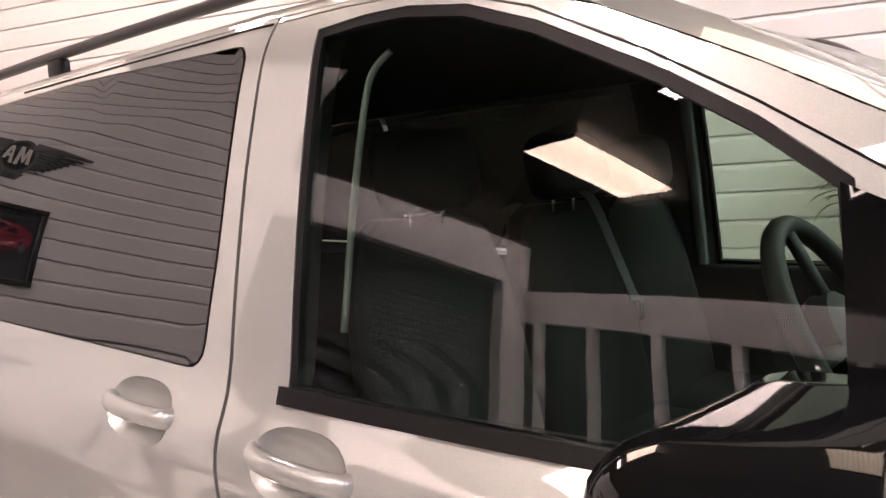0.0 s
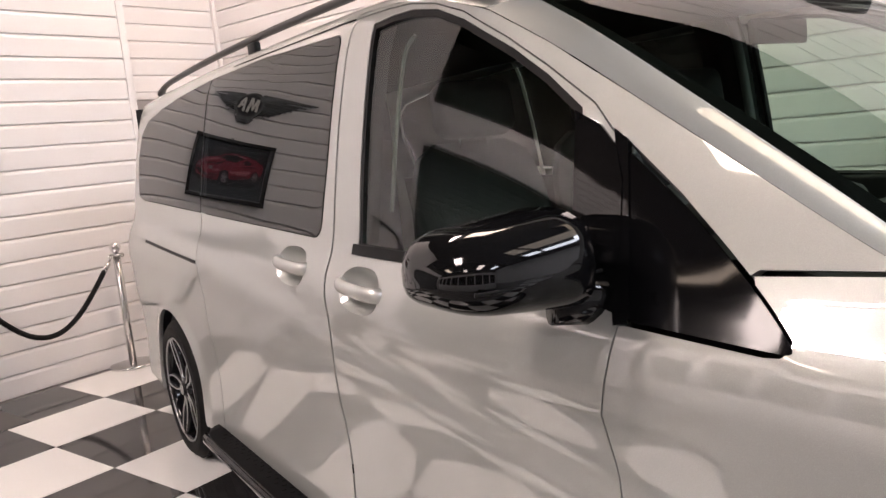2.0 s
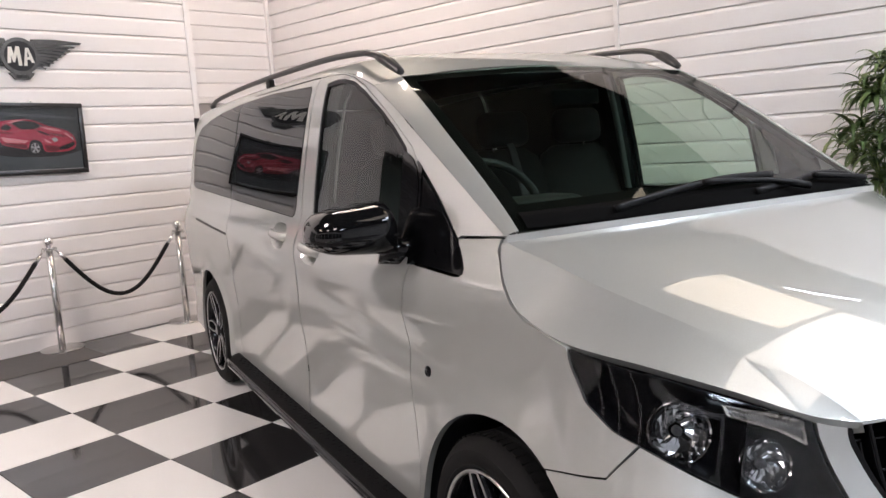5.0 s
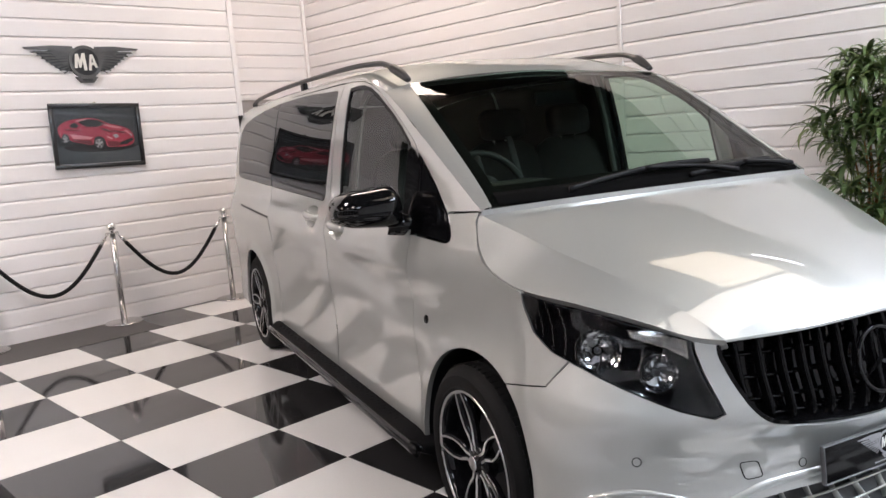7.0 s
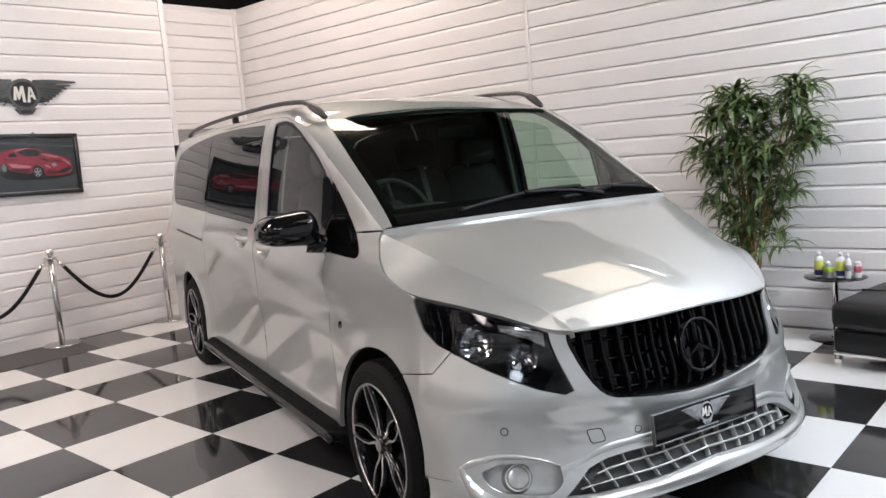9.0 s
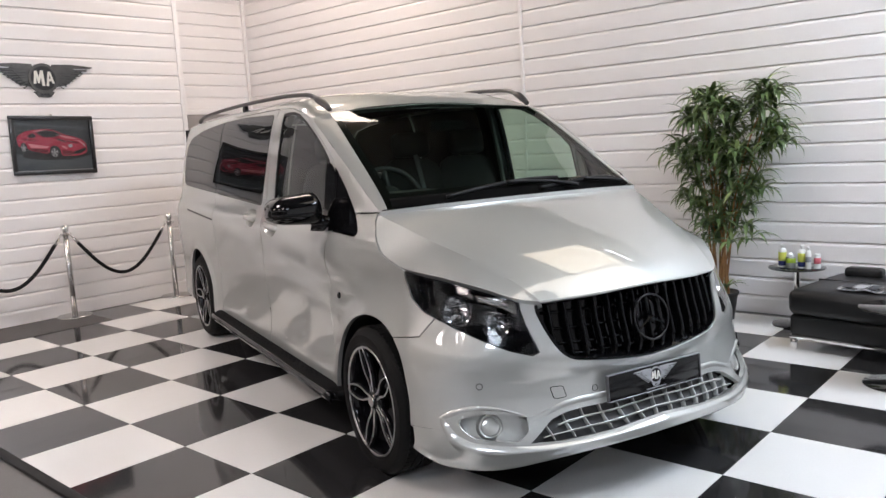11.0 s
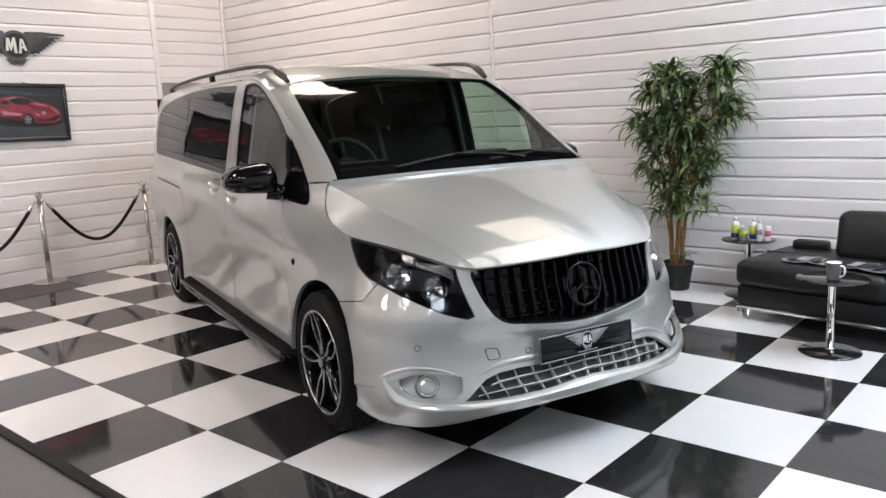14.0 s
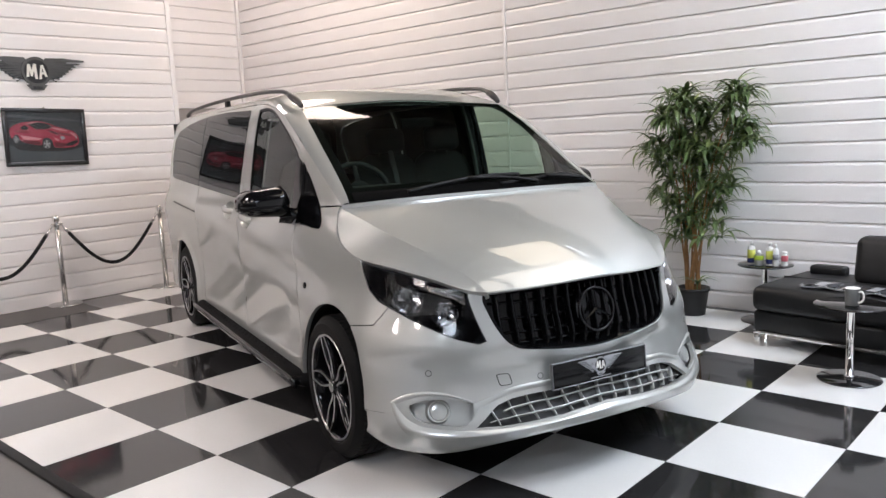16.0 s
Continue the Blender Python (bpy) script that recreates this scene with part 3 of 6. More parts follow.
def patch(outline, holes, where, step, lift=0.0, flange=0.02, spread=1.0):
    """A curved panel: the region of a 2D outline less its holes, laid on the surface where(a, b), with turned-in edges."""
    loops = [resample(p, step) for p in (outline, *holes)]
    pts, edges = [], []
    for lp in loops:
        n0 = len(pts)
        pts += [Vector((p[0], p[1])) for p in lp]
        edges += [(n0 + i, n0 + (i + 1) % len(lp)) for i in range(len(lp))]
    nb = len(pts)
    xs, ys = [p.x for p in pts], [p.y for p in pts]
    near = step * 0.45
    bound = np.array([[p.x, p.y] for p in pts])
    ny, nx = int((max(ys) - min(ys)) / step) + 1, int((max(xs) - min(xs)) / (step * spread)) + 1
    for r in range(ny + 1):
        for c in range(nx + 1):
            p = (min(xs) + (c + 0.5 * (r % 2)) * step * spread, min(ys) + r * step)
            if inside(p, loops[0]) and not any(inside(p, h) for h in loops[1:]) and ((bound - p) ** 2).sum(1).min() > near**2:
                pts.append(Vector(p))
    vs, es, fs, *_ = delaunay_2d_cdt(pts, edges, [], 0, 1e-5)
    bm = bmesh.new()
    e = 1e-3

    def normal(a, b):
        n = (where(a + e, b) - where(a - e, b)).cross(where(a, b + e) - where(a, b - e))
        n.normalize()
        return n

    new_v, norms = [], []
    for p in vs:
        n = normal(p.x, p.y)
        co = where(p.x, p.y)
        if n.dot(co - Vector((-1.8, 0, 0.9))) < 0:
            n = -n
        norms.append(n)
        new_v.append(bm.verts.new(co + n * lift))
    for f in fs:
        c = sum((vs[i] for i in f), Vector((0, 0))) / len(f)
        if inside(c, loops[0]) and not any(inside(c, h) for h in loops[1:]):
            try:
                face = bm.faces.new([new_v[i] for i in f])
            except ValueError:
                continue
            face.normal_update()
            if face.normal.dot(norms[f[0]]) < 0:
                face.normal_flip()
    index = {v: i for i, v in enumerate(new_v)}
    if flange:
        low = {}
        for ed in [ed for ed in bm.edges if len(ed.link_faces) == 1]:
            f = ed.link_faces[0]
            a, b = ed.verts
            lp = next(l for l in f.loops if l.edge == ed)
            a, b = lp.vert, lp.link_loop_next.vert
            for v in (a, b):
                if v not in low:
                    low[v] = bm.verts.new(v.co - norms[index[v]] * flange)
            bm.faces.new((b, a, low[a], low[b]))
    for v in [v for v in bm.verts if not v.link_faces]:
        bm.verts.remove(v)
    return bm


def sheet(rows, thick=0.0):
    """A mesh over a grid of points."""
    bm = bmesh.new()
    vs = [[bm.verts.new(p) for p in r] for r in rows]
    for a, b in zip(vs, vs[1:]):
        for k in range(len(a) - 1):
            bm.faces.new((a[k], a[k + 1], b[k + 1], b[k]))
    if thick:
        bmesh.ops.recalc_face_normals(bm, faces=bm.faces)
        bmesh.ops.solidify(bm, geom=bm.faces[:], thickness=thick)
    return bm


def coons(bottom, top, left, right, nu, nv, bulge=None):
    """A sheet filling four boundary curves (functions of 0..1)."""
    rows = []
    for j in range(nv + 1):
        t, row = j / nv, []
        for i in range(nu + 1):
            s = i / nu
            p = (1 - t) * bottom(s) + t * top(s) + (1 - s) * left(t) + s * right(t)
            p -= (1 - s) * (1 - t) * bottom(0) + s * (1 - t) * bottom(1) + (1 - s) * t * top(0) + s * t * top(1)
            row.append(p + (bulge(s, t) if bulge else Vector((0, 0, 0))))
        rows.append(row)
    return rows


def along(pts):
    """A smooth curve through 3D points as a function of 0..1, by length."""
    c = spline(pts, 12)
    ls = np.r_[0, np.cumsum([(b - a).length for a, b in zip(c, c[1:])])] / sum((b - a).length for a, b in zip(c, c[1:]))
    arr = np.array(c)
    return lambda t: Vector([float(np.interp(t, ls, arr[:, k])) for k in range(3)])


# outlines on the flank: (along, up)
def edge_height(u):
    """The upper rim of the flank: the roof edge, then down the windscreen pillar."""
    pts = [(-4.47, 1.72), (-4.25, 1.755), (-3.9, 1.775), (-3.0, 1.785), (-1.7, 1.785), (-1.4, 1.772), (-1.2, 1.742), (-1.0, 1.683), (-0.8, 1.583), (-0.6, 1.467), (-0.4, 1.346), (-0.25, 1.256), (-0.163, 1.207)]
    return float(np.interp(u, [p[0] for p in pts], [p[1] for p in pts]))


DOOR_TOP = [(-1.62, 1.770), (-1.45, 1.765), (-1.32, 1.754), (-1.20, 1.731), (-1.08, 1.692), (-0.92, 1.611), (-0.80, 1.541), (-0.68, 1.462), (-0.625, 1.40)]
DOOR_FRONT = [(-0.605, 1.33), (-0.592, 1.15), (-0.570, 1.10), (-0.594, 0.95), (-0.566, 0.788), (-0.553, 0.668), (-0.525, 0.45), (-0.515, 0.27)]
WINDOW = [(-1.469, 1.180), (-1.478, 1.722), (-1.39, 1.726), (-1.30, 1.722), (-1.188, 1.702), (-1.076, 1.660), (-0.905, 1.574), (-0.805, 1.513), (-0.721, 1.449), (-0.712, 1.359), (-0.700, 1.168), (-1.10, 1.170)]
SLIDER_WIN = fillet([(-1.722, 1.182), (-1.690, 1.40), (-1.676, 1.738), (-2.307, 1.756), (-2.848, 1.750), (-2.848, 1.229), (-2.143, 1.200)], [0.045, 0.05, 0.04, 0.05, 0, 0, 0.05], 4)
REAR_WIN = [(-2.860, 1.230), (-2.860, 1.750), (-3.35, 1.728), (-3.70, 1.703), (-4.00, 1.664), (-4.12, 1.60), (-4.15, 1.47), (-4.10, 1.285), (-4.00, 1.262), (-3.5, 1.250)]
QUARTER = fillet([(-0.612, 1.385), (-0.494, 1.297), (-0.368, 1.180), (-0.262, 1.092), (-0.555, 1.106), (-0.582, 1.15)], [0, 0.05, 0.05, 0.035, 0.02, 0.03], 4)
ARCH_R = 0.40


def arch(cx, a0, a1, n=28, r=ARCH_R):
    return [(cx + r * math.cos(radians(a0 + (a1 - a0) * k / n)), HUB_Z + r * math.sin(radians(a0 + (a1 - a0) * k / n))) for k in range(n + 1)]


van = thing("van", VAN, "silver metallic passenger van with black grille parked on chequered tiles", "van")

GAP = -0.0018
for sign, tag in ((-1, "driver"), (1, "passenger")):
    on = on_side(sign)
    ztop = [(u, edge_height(u)) for u in np.linspace(-4.45, -1.62, 30)]
    # rear quarter panel
    quarter_outline = [(-2.852, 0.26), (-2.852, 1.79)] + [p for p in ztop[::-1] if p[0] < -2.86] + [(-4.47, 1.3), (-4.47, 0.5), (-4.43, 0.30), (-3.94, 0.26)] + arch(AXLE_R, 192, -12)
    part("rear_quarter_panel", patch(grown(quarter_outline, GAP), [grown(REAR_WIN, 0.004)], on, 0.028), PAINT, van)
    slider = [(-1.630, 0.26), (-1.612, 0.60), (-1.622, 0.95), (-1.640, 1.18), (-1.634, 1.50), (-1.622, 1.785)] + [p for p in ztop[::-1] if -2.84 < p[0] < -1.65] + [(-2.848, 1.787), (-2.848, 0.26)]
    hx, hz = -1.885, 1.093
    cup_r = [(hx + 0.108 * math.copysign(abs(math.cos(a)) ** 0.8, math.cos(a)), hz + 0.058 * math.copysign(abs(math.sin(a)) ** 0.8, math.sin(a))) for a in np.linspace(0, 2 * math.pi, 25)[:-1]]
    part("sliding_door", patch(grown(slider, GAP), [grown(SLIDER_WIN, 0.004), cup_r], on, 0.028), PAINT, van)
    fx, fz = -1.427, 1.068
    cup_f = [(x - hx + fx, z - hz + fz) for x, z in cup_r]
    door = [(-1.624, 0.26), (-1.606, 0.60), (-1.616, 0.95), (-1.634, 1.18), (-1.628, 1.50)] + DOOR_TOP + DOOR_FRONT
    front_door = part("front_door", patch(grown(door, GAP), [grown(WINDOW, 0.014), cup_f], on, 0.028), PAINT, van)
    # pillar beside the windscreen
    pillar = [(u, edge_height(u)) for u in np.linspace(-1.618, -0.163, 24)] + [(-0.355, 1.197)] + [(-0.368, 1.188), (-0.494, 1.305), (-0.606, 1.395)] + DOOR_TOP[::-1]
    part("windscreen_pillar", patch(grown(pillar, -0.0012), [], on, 0.04), PAINT, van)
    wing = [(-0.175, 1.202), (-0.178, 1.17), (-0.112, 1.105), (-0.058, 1.048), (0.006, 1.012), (0.154, 0.976), (0.170, 0.93), (0.219, 0.861), (0.298, 0.814), (0.36, 0.794), (0.31, 0.715)]
    wing += arch(AXLE_F, 58, 186) + [(-0.482, 0.27)] + DOOR_FRONT[::-1][:-2] + [(-0.553, 1.102), (-0.318, 1.090), (-0.296, 1.092), (-0.286, 1.100), (-0.285, 1.112), (-0.360, 1.176), (-0.364, 1.190)]
    part("front_wing", patch(grown(wing, GAP), [], lambda u, z: on_nose(flank_q(u, z, sign), z), 0.028), PAINT, van)
    # glass
    part("side_window", patch(SLIDER_WIN, [], on, 0.05, 0.002, 0.006), PRIVACY if sign < 0 else CLEAR_GLASS, van, "dark privacy glass side window reflecting the room")
    part("rear_side_window", patch(REAR_WIN, [], on, 0.05, 0.002, 0.006), PRIVACY if sign < 0 else CLEAR_GLASS, van, "dark privacy glass side window reflecting the room")
    part("quarter_window", patch(grown(QUARTER, -0.002), [], on, 0.03, 0.001, 0.006), GRILLE_BLACK, van, "black quarter window")
    door_glass = grown(WINDOW, 0.004)
    part("window_glass", patch(door_glass, [], on, 0.05, -0.008, 0.0), CAR_GLASS, front_door, "tinted door glass")
    part("window_seal", patch(grown(WINDOW, 0.013), [grown(WINDOW, -0.002)], on, 0.03, -0.002, 0.018), TRIM_BLACK, front_door, "black rubber window seal")
    sill = [(-1.495, 1.150), (-1.495, 1.178), (-0.70, 1.167), (-0.61, 1.154), (-0.61, 1.132), (-0.72, 1.146)]
    part("waist_trim", patch(sill, [], on, 0.03, 0.010, 0.014), TRIM_BLACK, front_door)
    strip = [(-0.632, 1.415), (-0.602, 1.395), (-0.572, 1.15), (-0.550, 1.104), (-0.578, 1.098), (-0.604, 1.15), (-0.616, 1.33)]
    part("pillar_strip", patch(strip, [], on, 0.03, 0.004, 0.010), MIRROR_BLACK, van)
    sail = [(-0.722, 1.455), (-0.660, 1.425), (-0.622, 1.385), (-0.604, 1.33), (-0.592, 1.15), (-0.575, 1.112), (-0.70, 1.135), (-0.712, 1.30)]
    part("sail_panel", patch(grown(sail, -0.002), [], on, 0.03, 0.006, 0.012), MIRROR_BLACK, front_door)
    for cx, cz, cup, owner, w in ((hx, hz, cup_r, van, 0.108), (fx, fz, cup_f, front_door, 0.112)):
        # scooped cup behind the handle
        rows = []
        c0 = Vector((cx, cz))
        for r in (1.0, 0.85, 0.6, 0.3, 0.0):
            depth = 0.045 * (1 - r**2.5)
            rows.append([on(*(c0 + (Vector(p) - c0) * r)) - Vector((0, sign * depth, 0)) for p in cup + cup[:1]])
        part("handle_cup", sheet(rows), PAINT, owner)
        bm = bmesh.new()
        path = [on(cx + d, cz + 0.004 - 0.04 * d) + Vector((0, sign * o, 0)) for d, o in ((-w, -0.014), (-w * 0.86, 0.006), (-w * 0.5, 0.014), (0, 0.016), (w * 0.5, 0.014), (w * 0.9, 0.005), (w * 1.02, -0.014))]
        tube(bm, spline(path, 4), 0.0145, 10, squash=1.35)
        part("door_handle", bm, PAINT, owner)
    # dark guide slot of the sliding door
    part("door_track", patch([(-3.80, 1.070), (-2.87, 1.036), (-2.87, 1.022), (-3.80, 1.056)], [], on, 0.04, 0.0015, 0.004), TRIM_BLACK, van)
    # joint between roof and side
    bm = bmesh.new()
    tube(bm, [on(u, edge_height(u) - 0.012) + Vector((0, sign * 0.0005, 0)) for u in np.linspace(-2.62, -1.63, 14)], 0.0024, 6)
    part("roof_joint", bm, TRIM_BLACK, van)
    # inner liner of the wheel housings
    for cx in (AXLE_F, AXLE_R):
        rows = []
        for dep in (0.0, 0.30):
            rows.append([Vector((x, sign * ((on_nose(flank_q(x, z, sign), z).y * sign if cx == AXLE_F else side_v(x, z)) - 0.012 - dep), z)) for x, z in arch(cx, 200, -20, 30, ARCH_R + 0.006)])
        part("wheel_arch_liner", sheet(rows), TRIM_BLACK, van)
    # sill under the doors
    rows = []
    for u in np.linspace(-3.05, -0.5, 14):
        rows.append([Vector((u, sign * v, z)) for v, z in ((side_v(u, 0.27) - 0.008, 0.29), (0.90, 0.21), (0.84, 0.17), (0.5, 0.17))])
    part("rocker_panel", sheet(rows), TRIM_BLACK, van)

# roof
def roof_point(u, w):
    ze = edge_height(min(u, -1.0))
    ve = side_v(u, ze)
    crown = 0.080 * (1 - abs(w) ** 3.6) ** 0.62
    crown *= 1 - 0.75 * max(0, min(1, (u + 1.6) / 0.5)) ** 2
    return Vector((u, w * ve, ze + crown))


us = list(np.linspace(-4.45, -1.6, 28)) + list(np.linspace(-1.55, -1.06, 10))
ws = [math.copysign(1 - (1 - abs(k)) ** 1.6, k) for k in np.linspace(-1, 1, 41)]
rows = [[roof_point(u + (0.06 * w * w if u > -1.1 else 0.0), w) for w in ws] for u in us]
part("roof", sheet(rows), PAINT, van)

# windscreen and bonnet
PIL_L = [(-1.0, 1.683), (-0.8, 1.583), (-0.6, 1.467), (-0.4, 1.346), (-0.25, 1.256), (-0.163, 1.207)]


def screen_edge(sign, inset=0.035):
    n = len(PIL_L) - 1
    return along([Vector((u + 0.012, sign * (side_v(u, z) - inset - 0.07 * k / n), z + 0.012 + 0.016 * k / n)) for k, (u, z) in enumerate(PIL_L[::-1])])


se_r, se_l = screen_edge(-1), screen_edge(1)
sb = along([se_r(0), Vector((-0.095, -0.42, 1.222)), Vector((-0.062, 0, 1.226)), Vector((-0.095, 0.42, 1.222)), se_l(0)])
st = along([se_r(1), Vector((-1.035, -0.4, 1.730)), Vector((-1.055, 0, 1.748)), Vector((-1.035, 0.4, 1.730)), se_l(1)])
bow = lambda s, t: Vector((0.006, 0, 0.010)) * math.sin(math.pi * t) * (1 - (2 * s - 1) ** 2)
part("windscreen", sheet(coons(sb, st, se_r, se_l, 30, 24, bow)), SCREEN_GLASS, van, "dark tinted windscreen")
for sign, se in ((-1, se_r), (1, se_l)):
    rows = []
    for t in np.linspace(0, 1, 20):
        g = se(t)
        o = along([Vector((u, sign * side_v(u, z), z)) for u, z in PIL_L[::-1]])(t)
        w = (g - o).length
        rows.append([o.lerp(g, f) + Vector((0.12, sign * 0.10, 0.16)) * w * math.sin(math.pi * f) * 0.35 * (1 - t**4) for f in (0, 0.2, 0.4, 0.6, 0.8, 0.95)] + [g, g + Vector((-0.012, 0, -0.010))])
    part("pillar_cap", sheet(rows), PAINT, van)
part("header_rail", sheet([[st(s) for s in np.linspace(0, 1, 21)], [roof_point(-1.055 + 0.06 * (2 * s - 1) ** 2, 2 * s - 1) for s in np.linspace(0, 1, 21)]]), PAINT, van)

BON_SIDE = [(-0.163, 0.790, 1.209), (-0.172, 0.806, 1.175), (-0.108, 0.843, 1.109), (-0.054, 0.854, 1.052), (0.006, 0.852, 1.018), (0.150, 0.837, 0.980)]
BON_FRONT = [(0.150, 0.837, 0.980), (0.338, 0.765, 0.955), (0.485, 0.665, 0.916), (0.597, 0.570, 0.874), (0.655, 0.495, 0.860), (0.730, 0.276, 0.872), (0.762, 0.0, 0.884)]


def flip(pts, s):
    return [Vector((x, s * y, z)) for x, y, z in pts]


br = along([Vector((-0.163, -0.790, 1.209)), Vector((-0.06, -0.5, 1.226)), Vector((-0.02, 0, 1.232)), Vector((-0.06, 0.5, 1.226)), Vector((-0.163, 0.790, 1.209))])
swell = lambda s, t: Vector((0.006, 0, 0.018)) * math.sin(math.pi * t) * (1 - abs(2 * s - 1) ** 2)
RIDGE = [(-0.163, 0.790, 1.209), (-0.160, 0.790, 1.188), (-0.03, 0.748, 1.144), (0.11, 0.704, 1.094), (0.378, 0.606, 1.004), (0.560, 0.534, 0.924), (0.655, 0.495, 0.862)]
EDGE = BON_SIDE + BON_FRONT[1:5]
LIP = BON_FRONT[4:]
ridge_r, ridge_l = along(flip(RIDGE, -1)), along(flip(RIDGE, 1))
edge_r, edge_l = along(flip(EDGE, -1)), along(flip(EDGE, 1))
lip = along(flip(LIP, -1) + flip(LIP, 1)[::-1][1:])
top_rows = coons(br, lip, ridge_r, ridge_l, 40, 36, swell)
rows = []
for j, mid in enumerate(top_rows):
    t = j / 36
    fat = Vector((-0.001, 0, -0.003)) * math.sin(math.pi * t)
    facet = [[e(t).lerp(r(t), k / 7) + (fat + Vector((0, 0, 0))) * math.sin(math.pi * k / 7) for k in range(7)] for e, r, s in ((edge_r, ridge_r, -1), (edge_l, ridge_l, 1))]
    turned = [[f[0] + Vector((-0.004, -s * 0.012, -0.018))] for f, s in zip(facet, (-1, 1))]
    rows.append(turned[0] + facet[0] + mid + facet[1][::-1] + turned[1])
rows.append([p + Vector((0.001, 0, -0.007)) for p in rows[-1]])
rows.append([p + Vector((-0.03, 0, -0.012)) for p in rows[-1]])
bonnet = sheet(rows)
bmesh.ops.remove_doubles(bonnet, verts=bonnet.verts, dist=1e-4)
bmesh.ops.recalc_face_normals(bonnet, faces=bonnet.faces)
part("bonnet", bonnet, PAINT, van, sharp=8)

# bumper: its outline on the nose
def qz(v, z):
    return (nose_q(v, z), z)


def fq(u, z, s=-1):
    return (flank_q(u, z, s), z)


HEAD_R = [fq(0.157, 0.972), fq(0.174, 0.926), fq(0.223, 0.858), fq(0.302, 0.811), qz(-0.795, 0.777), qz(-0.722, 0.725), qz(-0.631, 0.676), qz(-0.556, 0.653), qz(-0.528, 0.662), qz(-0.535, 0.70), qz(-0.553, 0.778), qz(-0.561, 0.828), qz(-0.560, 0.857), qz(-0.572, 0.866), qz(-0.617, 0.882), qz(-0.736, 0.930)]
mirror_q = lambda pts: [(-q, z) for q, z in pts][::-1]
HEAD_L = mirror_q(HEAD_R)
GRILLE_R = [qz(-0.482, 0.863), qz(-0.503, 0.845), qz(-0.506, 0.815), qz(-0.495, 0.775), qz(-0.475, 0.712), qz(-0.449, 0.660), qz(-0.414, 0.628), qz(-0.369, 0.611), qz(-0.238, 0.590), qz(-0.091, 0.574), (0.0, 0.569)]
GRILLE_TOP = [(0.0, 0.880), qz(-0.276, 0.871)]
GRILLE_R = [(p.x, p.y) for p in spline(GRILLE_R, 4)]
grille_hole = GRILLE_R + mirror_q(GRILLE_R)[1:] + mirror_q(GRILLE_TOP)[:-1] + GRILLE_TOP
INTAKE = [qz(-0.604, 0.309), qz(-0.556, 0.346), qz(-0.498, 0.384), qz(-0.428, 0.404), qz(-0.344, 0.412), qz(-0.20, 0.415), (0.0, 0.417)]
INTAKE_LOW = [(0.0, 0.337), qz(-0.12, 0.330), qz(-0.225, 0.320), qz(-0.382, 0.312), qz(-0.495, 0.306)]
intake_hole = INTAKE + mirror_q(INTAKE)[1:] + mirror_q(INTAKE_LOW)[:-1] + INTAKE_LOW
top_r = [fq(0.140, 0.684), fq(0.311, 0.7125), fq(0.363, 0.790), qz(-0.795, 0.773), qz(-0.722, 0.721), qz(-0.631, 0.672), qz(-0.553, 0.648), qz(-0.522, 0.660), qz(-0.548, 0.778), qz(-0.556, 0.828), qz(-0.555, 0.861), qz(-0.50, 0.868), qz(-0.276, 0.877), (0.0, 0.886)]
low_r = [(0.0, 0.312), qz(-0.23, 0.306), qz(-0.47, 0.292), qz(-0.62, 0.289), qz(-0.75, 0.292), qz(-0.835, 0.322), qz(-0.862, 0.356), fq(0.40, 0.352), fq(0.322, 0.348)]
arch_b = [fq(x, z) for x, z in arch(AXLE_F, 8, 56, 10)]
bumper_outline = low_r + arch_b + top_r + mirror_q(top_r)[1:] + mirror_q(arch_b) + mirror_q(low_r)[:-1]
FOG = [qz(-0.826, 0.398), qz(-0.769, 0.424), qz(-0.668, 0.421), qz(-0.600, 0.404), qz(-0.556, 0.396), qz(-0.616, 0.338), qz(-0.648, 0.316), qz(-0.787, 0.333), qz(-0.818, 0.358)]
fog_hole = fillet(FOG, 0.02, 3)
fog_hole_l = mirror_q(fog_hole)
bumper = part("front_bumper", patch(bumper_outline, [grille_hole, intake_hole, fog_hole, fog_hole_l], on_nose, 0.03), PAINT, van)
# rear face
rows = []
for z in np.linspace(0.28, 1.74, 16):
    e = side_v(-4.465, z)
    rows.append([Vector((-4.465 - 0.05 * (1 - abs(k) ** 4), k * e, z)) for k in np.linspace(-1, 1, 17)])
part("rear_doors", sheet(rows), PAINT, van)
part("underbody", new_box(-4.3, 0.55, -0.80, 0.80, 0.19, 0.25), TRIM_BLACK, van)



# ---- van: front details ----
def nose_normal(q, z):
    e = 1e-3
    n = (on_nose(q + e, z) - on_nose(q - e, z)).cross(on_nose(q, z + e) - on_nose(q, z - e)).normalized()
    return n if n.x > 0 else -n


def at_nose(q, z, lift=0.0):
    return on_nose(q, z) + nose_normal(q, z) * lift


def facing(p, n, turn=0.0):
    """A pose at p whose z looks along n, with x level."""
    x = Vector((0, 0, 1)).cross(n).normalized()
    y = n.cross(x)
    m = Matrix((x, y, n)).transposed().to_4x4()
    return Matrix.Translation(p) @ m @ pose(0, 0, 0, 0, 0, turn)


